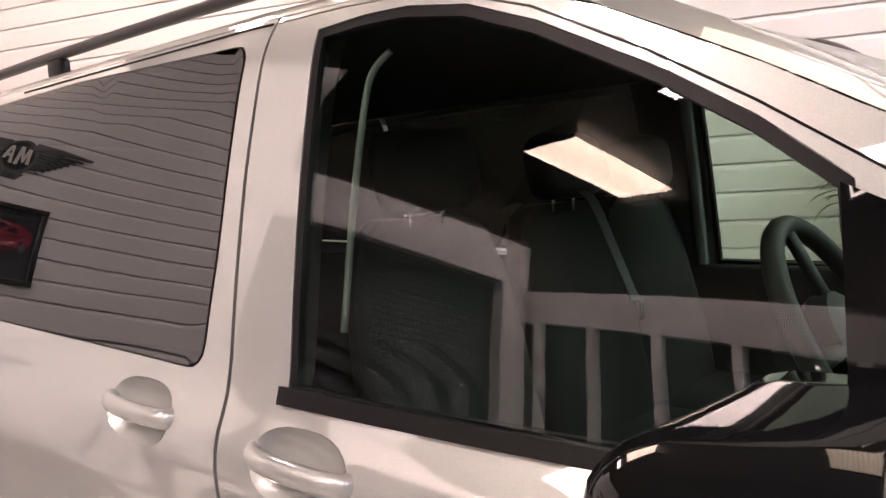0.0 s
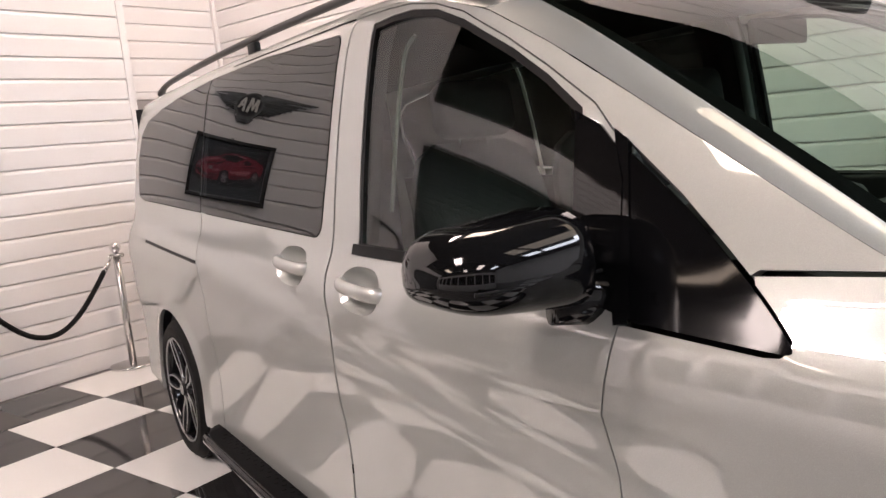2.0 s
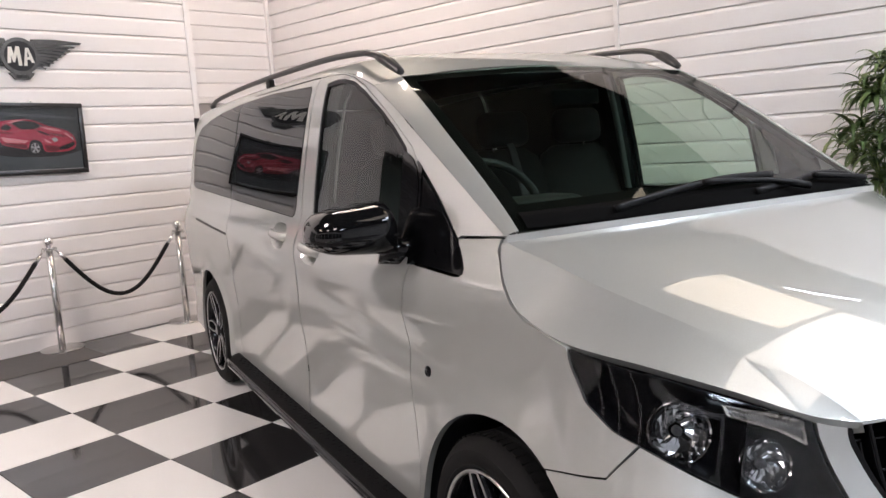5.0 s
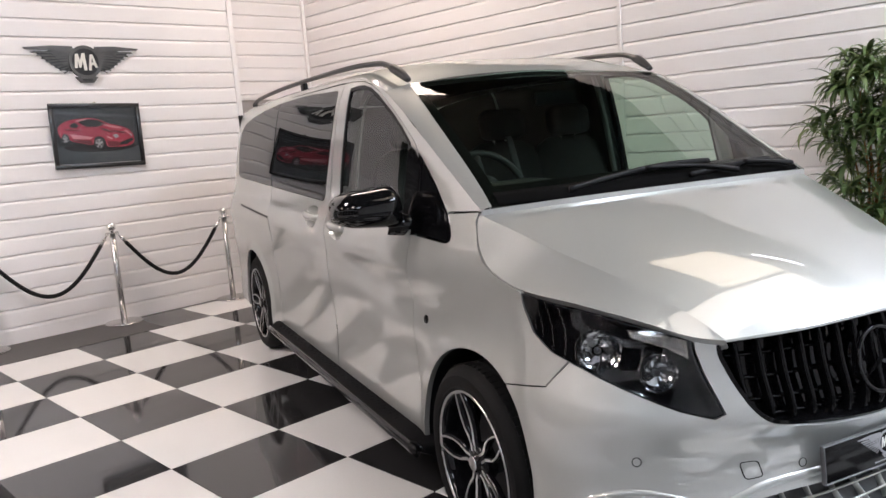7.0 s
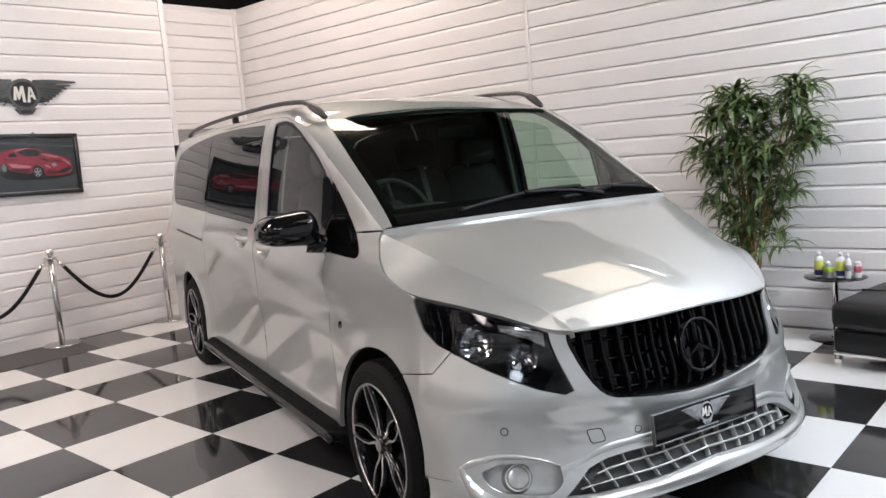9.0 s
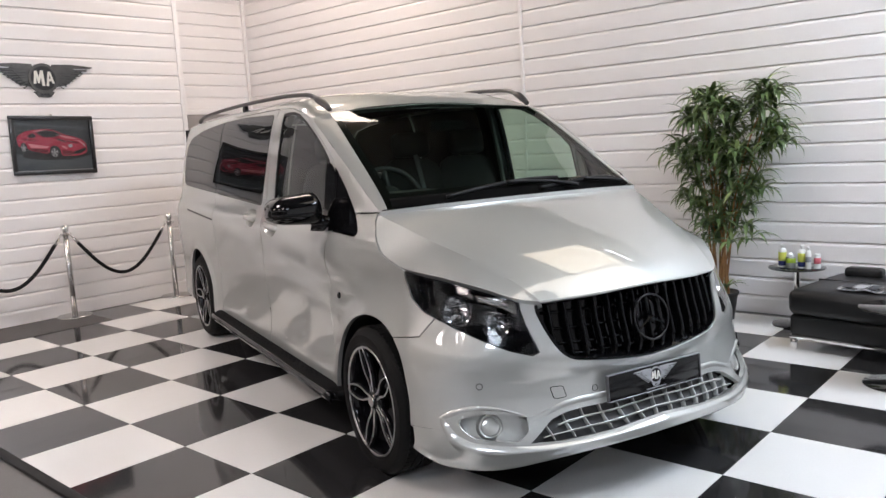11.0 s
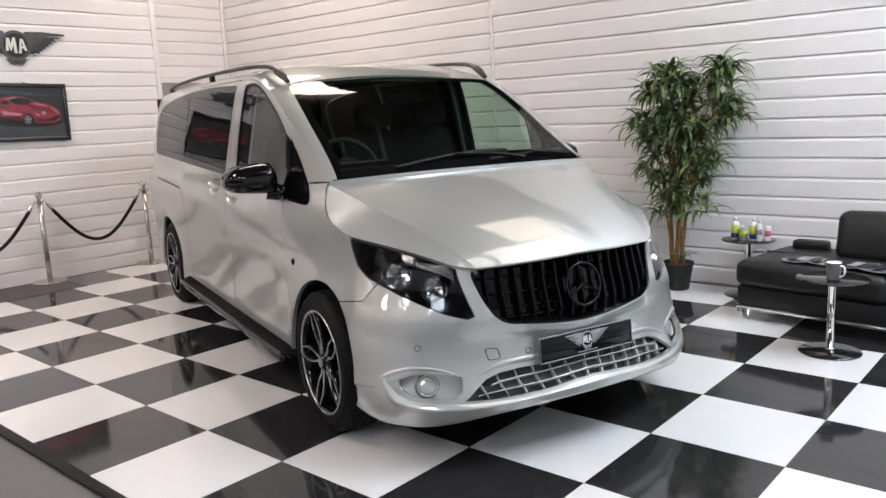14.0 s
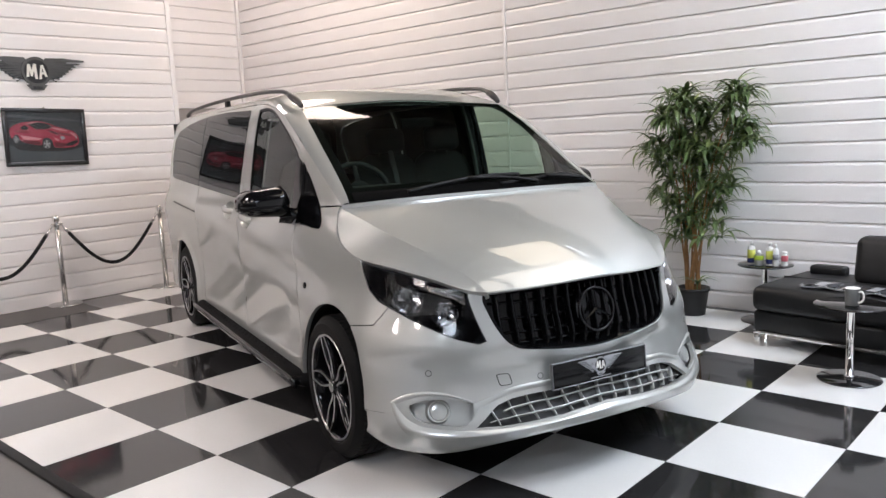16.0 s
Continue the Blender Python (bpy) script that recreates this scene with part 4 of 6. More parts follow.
for head, s in ((HEAD_R, -1), (HEAD_L, 1)):
    lamp = part("headlight", patch(grown(head, -0.002), [], on_nose, 0.03, -0.070, 0.0), GRILLE_BLACK, van, "clear headlight with black housing and chrome bowls")
    part("lamp_lens", patch(grown(head, -0.002), [], on_nose, 0.025, -0.001, 0.0), LENS, lamp)
    part("lamp_wall", patch(grown(head, -0.001), [grown(head, -0.006)], on_nose, 0.025, -0.003, 0.07), GLOSS_BLACK, lamp)
    for v, z, r, dep in ((0.763, 0.829, 0.064, 0.034), (0.650, 0.772, 0.053, 0.030)):
        q = nose_q(s * v, z)
        n = (nose_normal(q, z) + Vector((0.6, 0, 0.05))).normalized()
        m = facing(at_nose(q, z, -0.026), n)
        bm = bmesh.new()
        ring = lathe(bm, [(r, 0.0), (r * 0.96, -dep * 0.22), (r * 0.88, -dep * 0.45), (r * 0.74, -dep * 0.68), (r * 0.55, -dep * 0.85), (r * 0.25, -dep)], 22, m, cap=False)
        for i, vert in enumerate(ring):
            vert.co += m.to_3x3() @ Vector((0, 0, 0.0034 * math.sin(7.1 * i)))
        part("lamp_bowl", bm, REFLECTOR, lamp, smooth=False)
        bm = bmesh.new()
        lathe(bm, [(r * 1.00, 0.0), (r * 1.05, 0.003), (r * 1.08, -0.002), (r * 1.08, -0.03)], 28, m, cap=False)
        part("bowl_ring", bm, CHROME, lamp)
        bm = bmesh.new()
        lathe(bm, [(0.0, -0.008), (0.008, -0.010), (0.011, -0.02), (0.011, -dep)], 14, m)
        part("bulb", bm, STEEL, lamp)
    strip = [qz(-0.570, 0.858), qz(-0.573, 0.808), qz(-0.615, 0.838), qz(-0.660, 0.856), qz(-0.688, 0.868), qz(-0.690, 0.892), qz(-0.617, 0.876)]
    if s > 0:
        strip = mirror_q(strip)
    part("indicator", patch(strip, [], on_nose, 0.02, -0.022, 0.02), AMBER_LENS, lamp, "ribbed pale indicator strip")
    for k in range(20):
        f = (k + 0.5) / 20
        v0 = 0.577 + 0.108 * f
        zt, zb = 0.855 + 0.034 * f, 0.818 + 0.052 * f**0.7
        bm = bmesh.new()
        tube(bm, [at_nose(nose_q(s * v0, z), z, -0.020) for z in (zb, zt)], 0.0021, 6)
        part("indicator_rib", bm, REFLECTOR, lamp)
    bm = bmesh.new()
    lathe(bm, [(0.0, 0.006), (0.012, 0.005), (0.018, 0.0), (0.018, -0.004)], 18, facing(Vector((-0.458, s * (side_v(-0.458, 0.784) + 0.001), 0.784)), Vector((0, s, 0))))
    part("wing_badge", bm, GLOSS_BLACK, van, "small round black badge")

# grille
grille = part("grille", patch(grown(grille_hole, 0.01), [], on_nose, 0.035, -0.065, 0.0), GRILLE_BLACK, van, "gloss black grille with upright bars")
part("grille_wall", patch(grown(grille_hole, -0.0005), [grown(grille_hole, -0.012)], on_nose, 0.03, -0.006, 0.06), GRILLE_BLACK, grille)
hole3 = [(at_nose(q, z).y, z) for q, z in resample(grille_hole, 0.01)]


def span(v):
    zs = [z for y, z in hole3 if abs(y - v) < 0.012]
    return min(zs), max(zs)


for k in range(-7, 8):
    v = k * 0.0645
    if abs(v) > 0.475:
        continue
    z0, z1 = span(v)
    rows = []
    for w, l in ((-0.009, -0.045), (-0.007, -0.018), (0.0, -0.010), (0.007, -0.018), (0.009, -0.045)):
        rows.append([at_nose(nose_q(v + w, z), z, l - 0.012 * (1 - math.sin(math.pi * f))) for f, z in [(f, z0 + (z1 - z0) * f) for f in np.linspace(0.01, 0.99, 12)]])
    part("grille_bar", sheet(rows), GRILLE_BLACK, grille)
for z in (0.632, 0.690, 0.748, 0.806):
    bm = bmesh.new()
    half = max(abs(y) for y, zz in hole3 if abs(zz - z) < 0.012) - 0.012
    tube(bm, [at_nose(nose_q(v, z), z, -0.050) for v in np.linspace(-half, half, 24)], 0.006, 6)
    part("cross_bar", bm, GRILLE_BLACK, grille)
m = facing(at_nose(0.0, 0.738, -0.002), (nose_normal(0.0, 0.742) + Vector((0.5, 0, 0))).normalized())
bm = bmesh.new()
tube(bm, [m @ Vector((0.094 * math.cos(a), 0.094 * math.sin(a), 0)) for a in np.linspace(0, 2 * math.pi, 49)[:-1]], 0.0062, 10, closed=True)
emblem = part("emblem", bm, GLOSS_BLACK, grille, "plain gloss black ring emblem")
for a in (90, 210, 330):
    bm = bmesh.new()
    d, o = Vector((math.cos(radians(a)), math.sin(radians(a)), 0)), Vector((-math.sin(radians(a)), math.cos(radians(a)), 0))
    vs = [bm.verts.new(m @ p) for p in (o * 0.009, d * 0.094, -o * 0.009, Vector((0, 0, 0.009)), d * 0.094 + Vector((0, 0, 0.002)), -d * 0.006)]
    for f in ((0, 1, 4), (0, 4, 3), (1, 2, 4), (2, 3, 4), (2, 5, 3), (5, 0, 3)):
        bm.faces.new([vs[i] for i in f])
    part("emblem_arm", bm, GRILLE_BLACK, emblem, smooth=False)
bm = bmesh.new()
lathe(bm, [(0.0, -0.030), (0.09, -0.028), (0.095, -0.036)], 32, m)
part("emblem_back", bm, GRILLE_BLACK, emblem)

# lower intake
intake = part("lower_intake", patch(grown(intake_hole, 0.01), [], on_nose, 0.035, -0.050, 0.0), INTAKE_GREY, van, "silver lower grille with crossed slats")
int3 = [(at_nose(q, z).y, z) for q, z in resample(intake_hole, 0.008)]
def in_band(v, f):
    """Height in the lower intake at a distance from the middle, f from its foot (0) to its top (1)."""
    zs = [z for y, z in int3 if abs(abs(y) - abs(v)) < 0.010]
    return min(zs) + (max(zs) - min(zs)) * f


for f, reach in ((0.36, 0.545), (0.70, 0.475)):
    rows = []
    for v in np.linspace(-reach, reach, 45):
        z = in_band(v, f)
        rows.append([at_nose(nose_q(v, z + d), z + d, l) for d, l in ((0.001, -0.045), (0.0028, -0.018), (0.0016, -0.012), (-0.0016, -0.012), (-0.0028, -0.018), (-0.001, -0.045))])
    part("slat", sheet(rows), PAINT, intake, sharp=50)
for k in range(-6, 7):
    v = k * 0.086
    z0, z1 = in_band(v, 0.03), in_band(v, 0.97)
    if z1 - z0 < 0.02:
        continue
    rows = []
    for z in np.linspace(z0, z1, 6):
        w = v + 0.25 * (z - 0.36) * math.copysign(1, v)
        rows.append([at_nose(nose_q(w + d, z), z, l) for d, l in ((-0.001, -0.050), (-0.0024, -0.024), (0.0024, -0.024), (0.001, -0.050))])
    part("slat", sheet(rows), PAINT, intake, sharp=50)

# fog lamp recesses, ledges, sensors
def band(s, outer, inner, lo, li, hem=0.006):
    """A bevelled band between two lines on the nose, given as (distance from the middle, height), each with its lift; its outer rim turns back by hem."""
    o, i = spline([(v, z, 0) for v, z in outer], 6), spline([(v, z, 0) for v, z in inner], 6)
    rows = []
    for k, (a, b) in enumerate(zip(o, i)):
        f = k / (len(o) - 1) * (len(lo) - 1)
        la = float(np.interp(f, range(len(lo)), lo))
        back = a + (a - b).normalized() * hem
        row = [at_nose(nose_q(s * back.x, back.y), back.y, min(0.0, la - hem) - 0.001)]
        for g in (0.0, 0.33, 0.67, 1.0):
            p = a.lerp(b, g)
            row.append(at_nose(nose_q(s * p.x, p.y), p.y, la + (li - la) * g))
        rows.append(row)
    return sheet(rows)


SHELF_OUT = ((0.872, 0.412), (0.871, 0.363), (0.849, 0.304), (0.75, 0.274), (0.615, 0.276), (0.466, 0.283), (0.23, 0.296), (0.0, 0.300))
SHELF_IN = ((0.846, 0.402), (0.834, 0.368), (0.812, 0.345), (0.77, 0.326), (0.64, 0.307), (0.49, 0.303), (0.225, 0.317), (0.0, 0.334))
SKIRT_LOW = ((0.938, 0.262), (0.937, 0.248), (0.905, 0.222), (0.863, 0.206), (0.760, 0.196), (0.66, 0.206), (0.54, 0.229), (0.40, 0.248), (0.20, 0.262), (0.0, 0.268))
SKIRT_TOP = ((0.938, 0.352), (0.932, 0.357), (0.900, 0.361), (0.873, 0.362), (0.849, 0.304), (0.75, 0.274), (0.615, 0.276), (0.466, 0.283), (0.23, 0.296), (0.0, 0.300))
for s, hole in ((-1, fog_hole), (1, fog_hole_l)):
    rec = part("fog_recess", patch(grown(hole, 0.004), [], on_nose, 0.025, -0.040, 0.0), PAINT, van, "recessed silver fog lamp surround")
    q, z = nose_q(s * 0.728, 0.380), 0.380
    m = facing(at_nose(q, z, -0.036), (nose_normal(q, z) + Vector((0.25, 0, 0))).normalized())
    bm = bmesh.new()
    lathe(bm, [(0.0, 0.013), (0.030, 0.012), (0.036, 0.010), (0.038, 0.004), (0.0395, 0.010), (0.045, 0.012), (0.050, 0.006), (0.056, -0.012)], 36, m)
    part("fog_lamp", bm, PAINT, rec, "round silver fog lamp blank")
    part("bumper_ledge", band(s, SHELF_OUT, SHELF_IN, (0.002, 0.008, 0.014, 0.017, 0.018, 0.018, 0.018, 0.018), -0.006, 0.004), PAINT, bumper, sharp=25)
    part("intake_brow", band(s, ((0.590, 0.398), (0.543, 0.406), (0.489, 0.424), (0.422, 0.444), (0.337, 0.452), (0.20, 0.454), (0.0, 0.455)), ((0.600, 0.330), (0.556, 0.352), (0.498, 0.388), (0.428, 0.408), (0.344, 0.416), (0.20, 0.419), (0.0, 0.421)), (0.001, 0.006, 0.010, 0.012, 0.012, 0.012, 0.012), -0.010), PAINT, bumper, sharp=25)
    part("fog_brow", band(s, ((0.874, 0.408), (0.832, 0.436), (0.760, 0.452), (0.673, 0.437), (0.588, 0.405)), ((0.828, 0.396), (0.800, 0.412), (0.769, 0.426), (0.668, 0.423), (0.600, 0.400)), (0.003, 0.008, 0.009, 0.008, 0.002), -0.008), PAINT, bumper, sharp=25)
    rows = []
    for a, b in zip(spline([(v, z, 0) for v, z in SKIRT_TOP], 5), spline([(v, z, 0) for v, z in SKIRT_LOW], 5)):
        edge = 0.018 * max(0.15, min(1.0, (0.90 - a.x) / 0.12))
        rows.append([at_nose(nose_q(s * p.x, p.y), p.y, l) for p, l in ((a, edge), (a.lerp(b, 0.10), edge * 0.9), (a.lerp(b, 0.35), edge * 0.45 + 0.004), (a.lerp(b, 0.65), edge * 0.3 + 0.006), (a.lerp(b, 0.92), 0.006), (b, 0.0), (b, -0.09))])
    part("splitter", sheet(rows), PAINT, van, sharp=40)
    for v, z in ((0.740, 0.533), (0.290, 0.480)):
        bm = bmesh.new()
        qq = nose_q(s * v, z)
        lathe(bm, [(0.0, 0.0015), (0.011, 0.0012), (0.0118, -0.001), (0.0135, -0.001), (0.0140, 0.0008), (0.0145, -0.003)], 20, facing(at_nose(qq, z, 0.0), nose_normal(qq, z)))
        part("parking_sensor", bm, PAINT, bumper)
        bm = bmesh.new()
        rim = facing(at_nose(qq, z, 0.0008), nose_normal(qq, z))
        tube(bm, [rim @ Vector((0.0125 * math.cos(a), 0.0125 * math.sin(a), 0)) for a in np.linspace(0, 2 * math.pi, 21)[:-1]], 0.0013, 5, closed=True)
        part("sensor_ring", bm, TRIM_BLACK, bumper)
    sq = [(nose_q(s * v, z), z) for v, z in ((0.428, 0.511), (0.486, 0.512), (0.472, 0.458), (0.415, 0.461))]
    if s < 0:
        part("tow_cover_edge", patch(fillet(sq, 0.012, 3), [grown(fillet(sq, 0.012, 3), -0.003)], on_nose, 0.02, 0.0012, 0.0), TRIM_BLACK, bumper)
        part("tow_cover", patch(grown(fillet(sq, 0.012, 3), -0.003), [], on_nose, 0.02, 0.0016, 0.004), PAINT, bumper)
    # joint between bumper and splitter
    bm = bmesh.new()
    tube(bm, [at_nose(flank_q(u, z, s), z, 0.0006) for u, z in ((0.322, 0.352), (0.37, 0.356), (0.42, 0.359), (0.48, 0.362))], 0.0016, 5)
    part("splitter_joint", bm, TRIM_BLACK, bumper)
# plate
plate_m = Matrix.Translation((0.782, 0.0, 0.478)) @ pose(0, 0, 0, 0, -4, 0)
plate = part("plate_panel", new_box(-0.012, 0.0, -0.262, 0.262, -0.055, 0.055, 0.005), PLATE_BLACK, van, "black show plate with a grey winged badge")
plate.matrix_basis = plate_m
for a in ((-0.265, 0.265, 0.053, 0.057), (-0.265, 0.265, -0.057, -0.053), (-0.265, -0.261, -0.053, 0.053), (0.261, 0.265, -0.053, 0.053)):
    part("plate_frame", new_box(-0.012, 0.004, a[0], a[1], a[2], a[3], 0.0015, 1), PLATE_EDGE, plate)


def badge_parts(owner, m, scale, wing_mat, disc_mat, mark_mat, thick):
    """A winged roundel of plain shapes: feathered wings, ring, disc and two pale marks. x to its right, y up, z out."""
    def flat(outline, z0, z1):
        bm = bmesh.new()
        lo, hi = [bm.verts.new(m @ Vector((x * scale, y * scale, z0))) for x, y in outline], [bm.verts.new(m @ Vector((x * scale * 0.985, y * scale, z1))) for x, y in outline]
        bm.faces.new(hi)
        bm.faces.new(lo[::-1])
        for i in range(len(lo)):
            bm.faces.new((lo[i - 1], lo[i], hi[i], hi[i - 1]))
        bmesh.ops.recalc_face_normals(bm, faces=bm.faces)
        return bm

    for s in (-1, 1):
        n = 9
        for k in range(n):
            f = k / (n - 1)
            # feathers fan out below a leading edge
            x0, y0 = 0.20 + 0.05 * f, 0.20 - 0.30 * f
            x1, y1 = 1.0 - 0.60 * f**0.85, 0.235 - 0.42 * f**0.9
            wdt = 0.031
            o = [(x0, y0 + wdt * 0.5), (x1 - 0.05, y1 + wdt * 0.45), (x1, y1), (x1 - 0.03, y1 - wdt * 0.6), (x0, y0 - wdt * 0.5)]
            o = [(s * x, y) for x, y in o]
            part("feather", flat(o if s > 0 else o[::-1], thick * (0.25 + 0.25 * (1 - f)), thick * (0.55 + 0.35 * (1 - f))), wing_mat, owner, smooth=False)
        for k in range(6):
            f = k / 5
            x0, y0 = 0.24, 0.17 - 0.22 * f
            x1, y1 = 0.62 - 0.26 * f, 0.20 - 0.30 * f
            o = [(x0, y0 + 0.014), (x1 - 0.03, y1 + 0.014), (x1, y1), (x1 - 0.02, y1 - 0.016), (x0, y0 - 0.014)]
            o = [(s * x, y) for x, y in o]
            part("feather", flat(o if s > 0 else o[::-1], thick * 0.9, thick * 1.08), wing_mat, owner, smooth=False)
        o = [(0.18, 0.20), (0.20, 0.27), (0.55, 0.28), (1.0, 0.245), (0.97, 0.215), (0.55, 0.225)]
        o = [(s * x, y) for x, y in o]
        part("wing_edge", flat(o if s > 0 else o[::-1], 0.0, thick), wing_mat, owner, smooth=False)
        o = [(0.10, 0.20), (0.40, 0.23), (0.80, 0.16), (0.64, 0.02), (0.44, -0.13), (0.16, -0.18)]
        o = [(s * x, y) for x, y in o]
        part("wing_plate", flat(o if s > 0 else o[::-1], 0.0, thick * 0.3), disc_mat, owner, smooth=False)
    circ = [(0.29 * math.cos(a), 0.29 * math.sin(a)) for a in np.linspace(0, 2 * math.pi, 41)[:-1]]
    part("ring", flat(circ, 0.0, thick * 1.15), wing_mat, owner, smooth=False)
    circ = [(0.235 * math.cos(a), 0.235 * math.sin(a)) for a in np.linspace(0, 2 * math.pi, 37)[:-1]]
    part("disc", flat(circ, thick * 1.15, thick * 1.25), disc_mat, owner, smooth=False)
    # two pale marks
    for o in ([(-0.205, -0.11), (-0.170, 0.14), (-0.120, 0.14), (-0.098, 0.02), (-0.055, 0.15), (-0.005, 0.15), (0.012, -0.15), (-0.042, -0.15), (-0.050, 0.02), (-0.092, -0.10), (-0.118, -0.10), (-0.142, 0.02), (-0.155, -0.11)],
              [(0.035, -0.15), (0.085, 0.13), (0.135, 0.13), (0.205, -0.10), (0.155, -0.10), (0.141, -0.052), (0.096, -0.058), (0.088, -0.15)]):
        part("mark", flat(o, thick * 1.25, thick * 1.45), mark_mat, owner, smooth=False)
    part("mark_gap", flat([(0.100, -0.010), (0.129, -0.008), (0.112, 0.070)], thick * 1.45, thick * 1.5), disc_mat, owner, smooth=False)
    o = [(-0.20, -0.262), (-0.11, -0.365), (0.11, -0.365), (0.20, -0.262), (0.12, -0.25), (-0.12, -0.25)]
    part("tail_plate", flat(o[::-1], 0.0, thick), wing_mat, owner, smooth=False)
    for k in range(7):
        x = -0.078 + 0.026 * k
        part("tail_bar", flat([(x - 0.007, -0.345), (x + 0.007, -0.345), (x + 0.007, -0.295), (x - 0.007, -0.295)], thick, thick * 1.2), disc_mat, owner, smooth=False)


badge_parts(plate, Matrix(((0, 0, 1, 0), (1, 0, 0, 0.0), (0, 1, 0, 0.010), (0, 0, 0, 1))), 0.125, GREY_PRINT, PLATE_BLACK, WHITE_PRINT, 0.0012)
part("writing_bar", new_box(0.0, 0.0006, -0.055, 0.055, -0.044, -0.040), GREY_PRINT, plate)


# ---- van: wheels ----
def wheel(parent, x, sign):
    hub = part("wheel", new_box(-0.04, 0.04, -0.04, 0.04, -0.12, -0.03), STEEL, parent, "black and machined silver five-spoke alloy wheel")
    hub.matrix_basis = Matrix.Translation((x, sign * 0.948, HUB_Z)) @ pose(0, 0, 0, -90 * sign, 0, 0)
    if sign < 0:
        hub.matrix_basis = Matrix.Translation((x, -0.948, HUB_Z)) @ pose(0, 0, 0, 90, 0, 0)
    R, W = TYRE_R, 0.245
    bm = bmesh.new()
    prof = [(0.252, -0.016), (0.259, -0.004), (0.268, 0.001), (0.272, -0.001), (0.290, 0.003), (0.310, 0.000), (0.313, -0.004), (0.328, -0.014), (0.340, -0.030), (R, -0.048)]
    for k, z in enumerate((-0.078, -0.122, -0.166)):
        prof += [(R, z + 0.006), (R - 0.007, z + 0.004), (R - 0.007, z - 0.004), (R, z - 0.006)]
    prof += [(R, -W + 0.048), (0.336, -W + 0.025), (0.31, -W), (0.252, -W + 0.02)]
    lathe(bm, prof, 72, cap=False)
    for k in range(72):
        a = 2 * math.pi * k / 72
        box(bm, R - 0.010, R + 0.0015, -0.0085, 0.0085, -0.070, -0.034, 0.0, 1, pose(0, 0, 0, 0, 0, math.degrees(a)))
    part("tyre", bm, RUBBER, hub)
    bm = bmesh.new()
    lathe(bm, [(0.250, -0.2), (0.250, -0.03), (0.256, -0.012), (0.256, -0.005), (0.250, -0.004), (0.240, -0.02), (0.232, -0.06), (0.232, -0.2)], 64, cap=False)
    part("rim", bm, GLOSS_BLACK, hub)
    bm = bmesh.new()
    lathe(bm, [(0.2575, -0.006), (0.2565, -0.0012), (0.251, -0.0010), (0.2485, -0.006)], 64, cap=False)
    part("rim_edge", bm, RIM_SILVER, hub)
    bm = bmesh.new()
    lathe(bm, [(0.0, -0.13), (0.19, -0.135), (0.19, -0.16), (0, -0.16)], 48)
    part("brake_disc", bm, STEEL, hub)
    bm = bmesh.new()
    lathe(bm, [(0.0, -0.004), (0.026, -0.006), (0.031, -0.010), (0.034, -0.018), (0.058, -0.022), (0.066, -0.03), (0.066, -0.07), (0, -0.07)], 32)
    part("hub_face", bm, GLOSS_BLACK, hub)
    bm = bmesh.new()
    lathe(bm, [(0.0, -0.002), (0.022, -0.003), (0.0265, -0.006), (0.027, -0.012)], 28)
    part("centre_cap", bm, RIM_SILVER, hub)
    loop = [(0.040, 0.013, -0.021), (0.072, 0.012, -0.021), (0.095, 0.019, -0.020), (0.125, 0.030, -0.017), (0.165, 0.034, -0.013), (0.205, 0.030, -0.009), (0.235, 0.023, -0.006), (0.247, 0.021, -0.005), (0.249, 0.0, -0.005)]
    for k in range(5):
        a = radians(180 + 72 * k)

        def spot(r, off, z):
            return Vector((r * math.cos(a) - off * math.sin(a), r * math.sin(a) + off * math.cos(a), z))

        full = [spot(r, o, z) for r, o, z in loop] + [spot(r, -o, z) for r, o, z in loop[::-1]]
        bm = bmesh.new()
        tube(bm, [p - Vector((0, 0, 0.016)) for p in full], 0.0115, 8, squash=1.3)
        arm = part("spoke", bm, GLOSS_BLACK, hub)
        bm = bmesh.new()
        for side in (1, -1):
            path = [spot(r, side * o, z + 0.0015) for r, o, z in loop]
            rows = []
            for i, p in enumerate(path):
                d = (path[min(i + 1, len(path) - 1)] - path[max(i - 1, 0)]).normalized()
                o = Vector((-d.y, d.x, 0)).normalized()
                w = 0.0034 if i > 2 else 0.0052
                rows.append([p + o * w - Vector((0, 0, 0.003)), p + o * w * 0.8, p - o * w * 0.8, p - o * w - Vector((0, 0, 0.003))])
            for r0, r1 in zip(rows, rows[1:]):
                q0, q1 = [bm.verts.new(p) for p in r0], [bm.verts.new(p) for p in r1]
                for i in range(3):
                    bm.faces.new((q0[i], q0[i + 1], q1[i + 1], q1[i]))
        bmesh.ops.remove_doubles(bm, verts=bm.verts, dist=1e-5)
        part("spoke_face", bm, RIM_SILVER, arm, smooth=False)
        bm = bmesh.new()
        b = a + radians(36)
        lathe(bm, [(0, -0.018), (0.006, -0.018), (0.007, -0.03)], 6, Matrix.Translation((0.047 * math.cos(b), 0.047 * math.sin(b), 0)))
        part("wheel_bolt", bm, STEEL, hub)
    return hub


for x in (AXLE_F, AXLE_R):
    for sign in (-1, 1):
        wheel(van, x, sign)

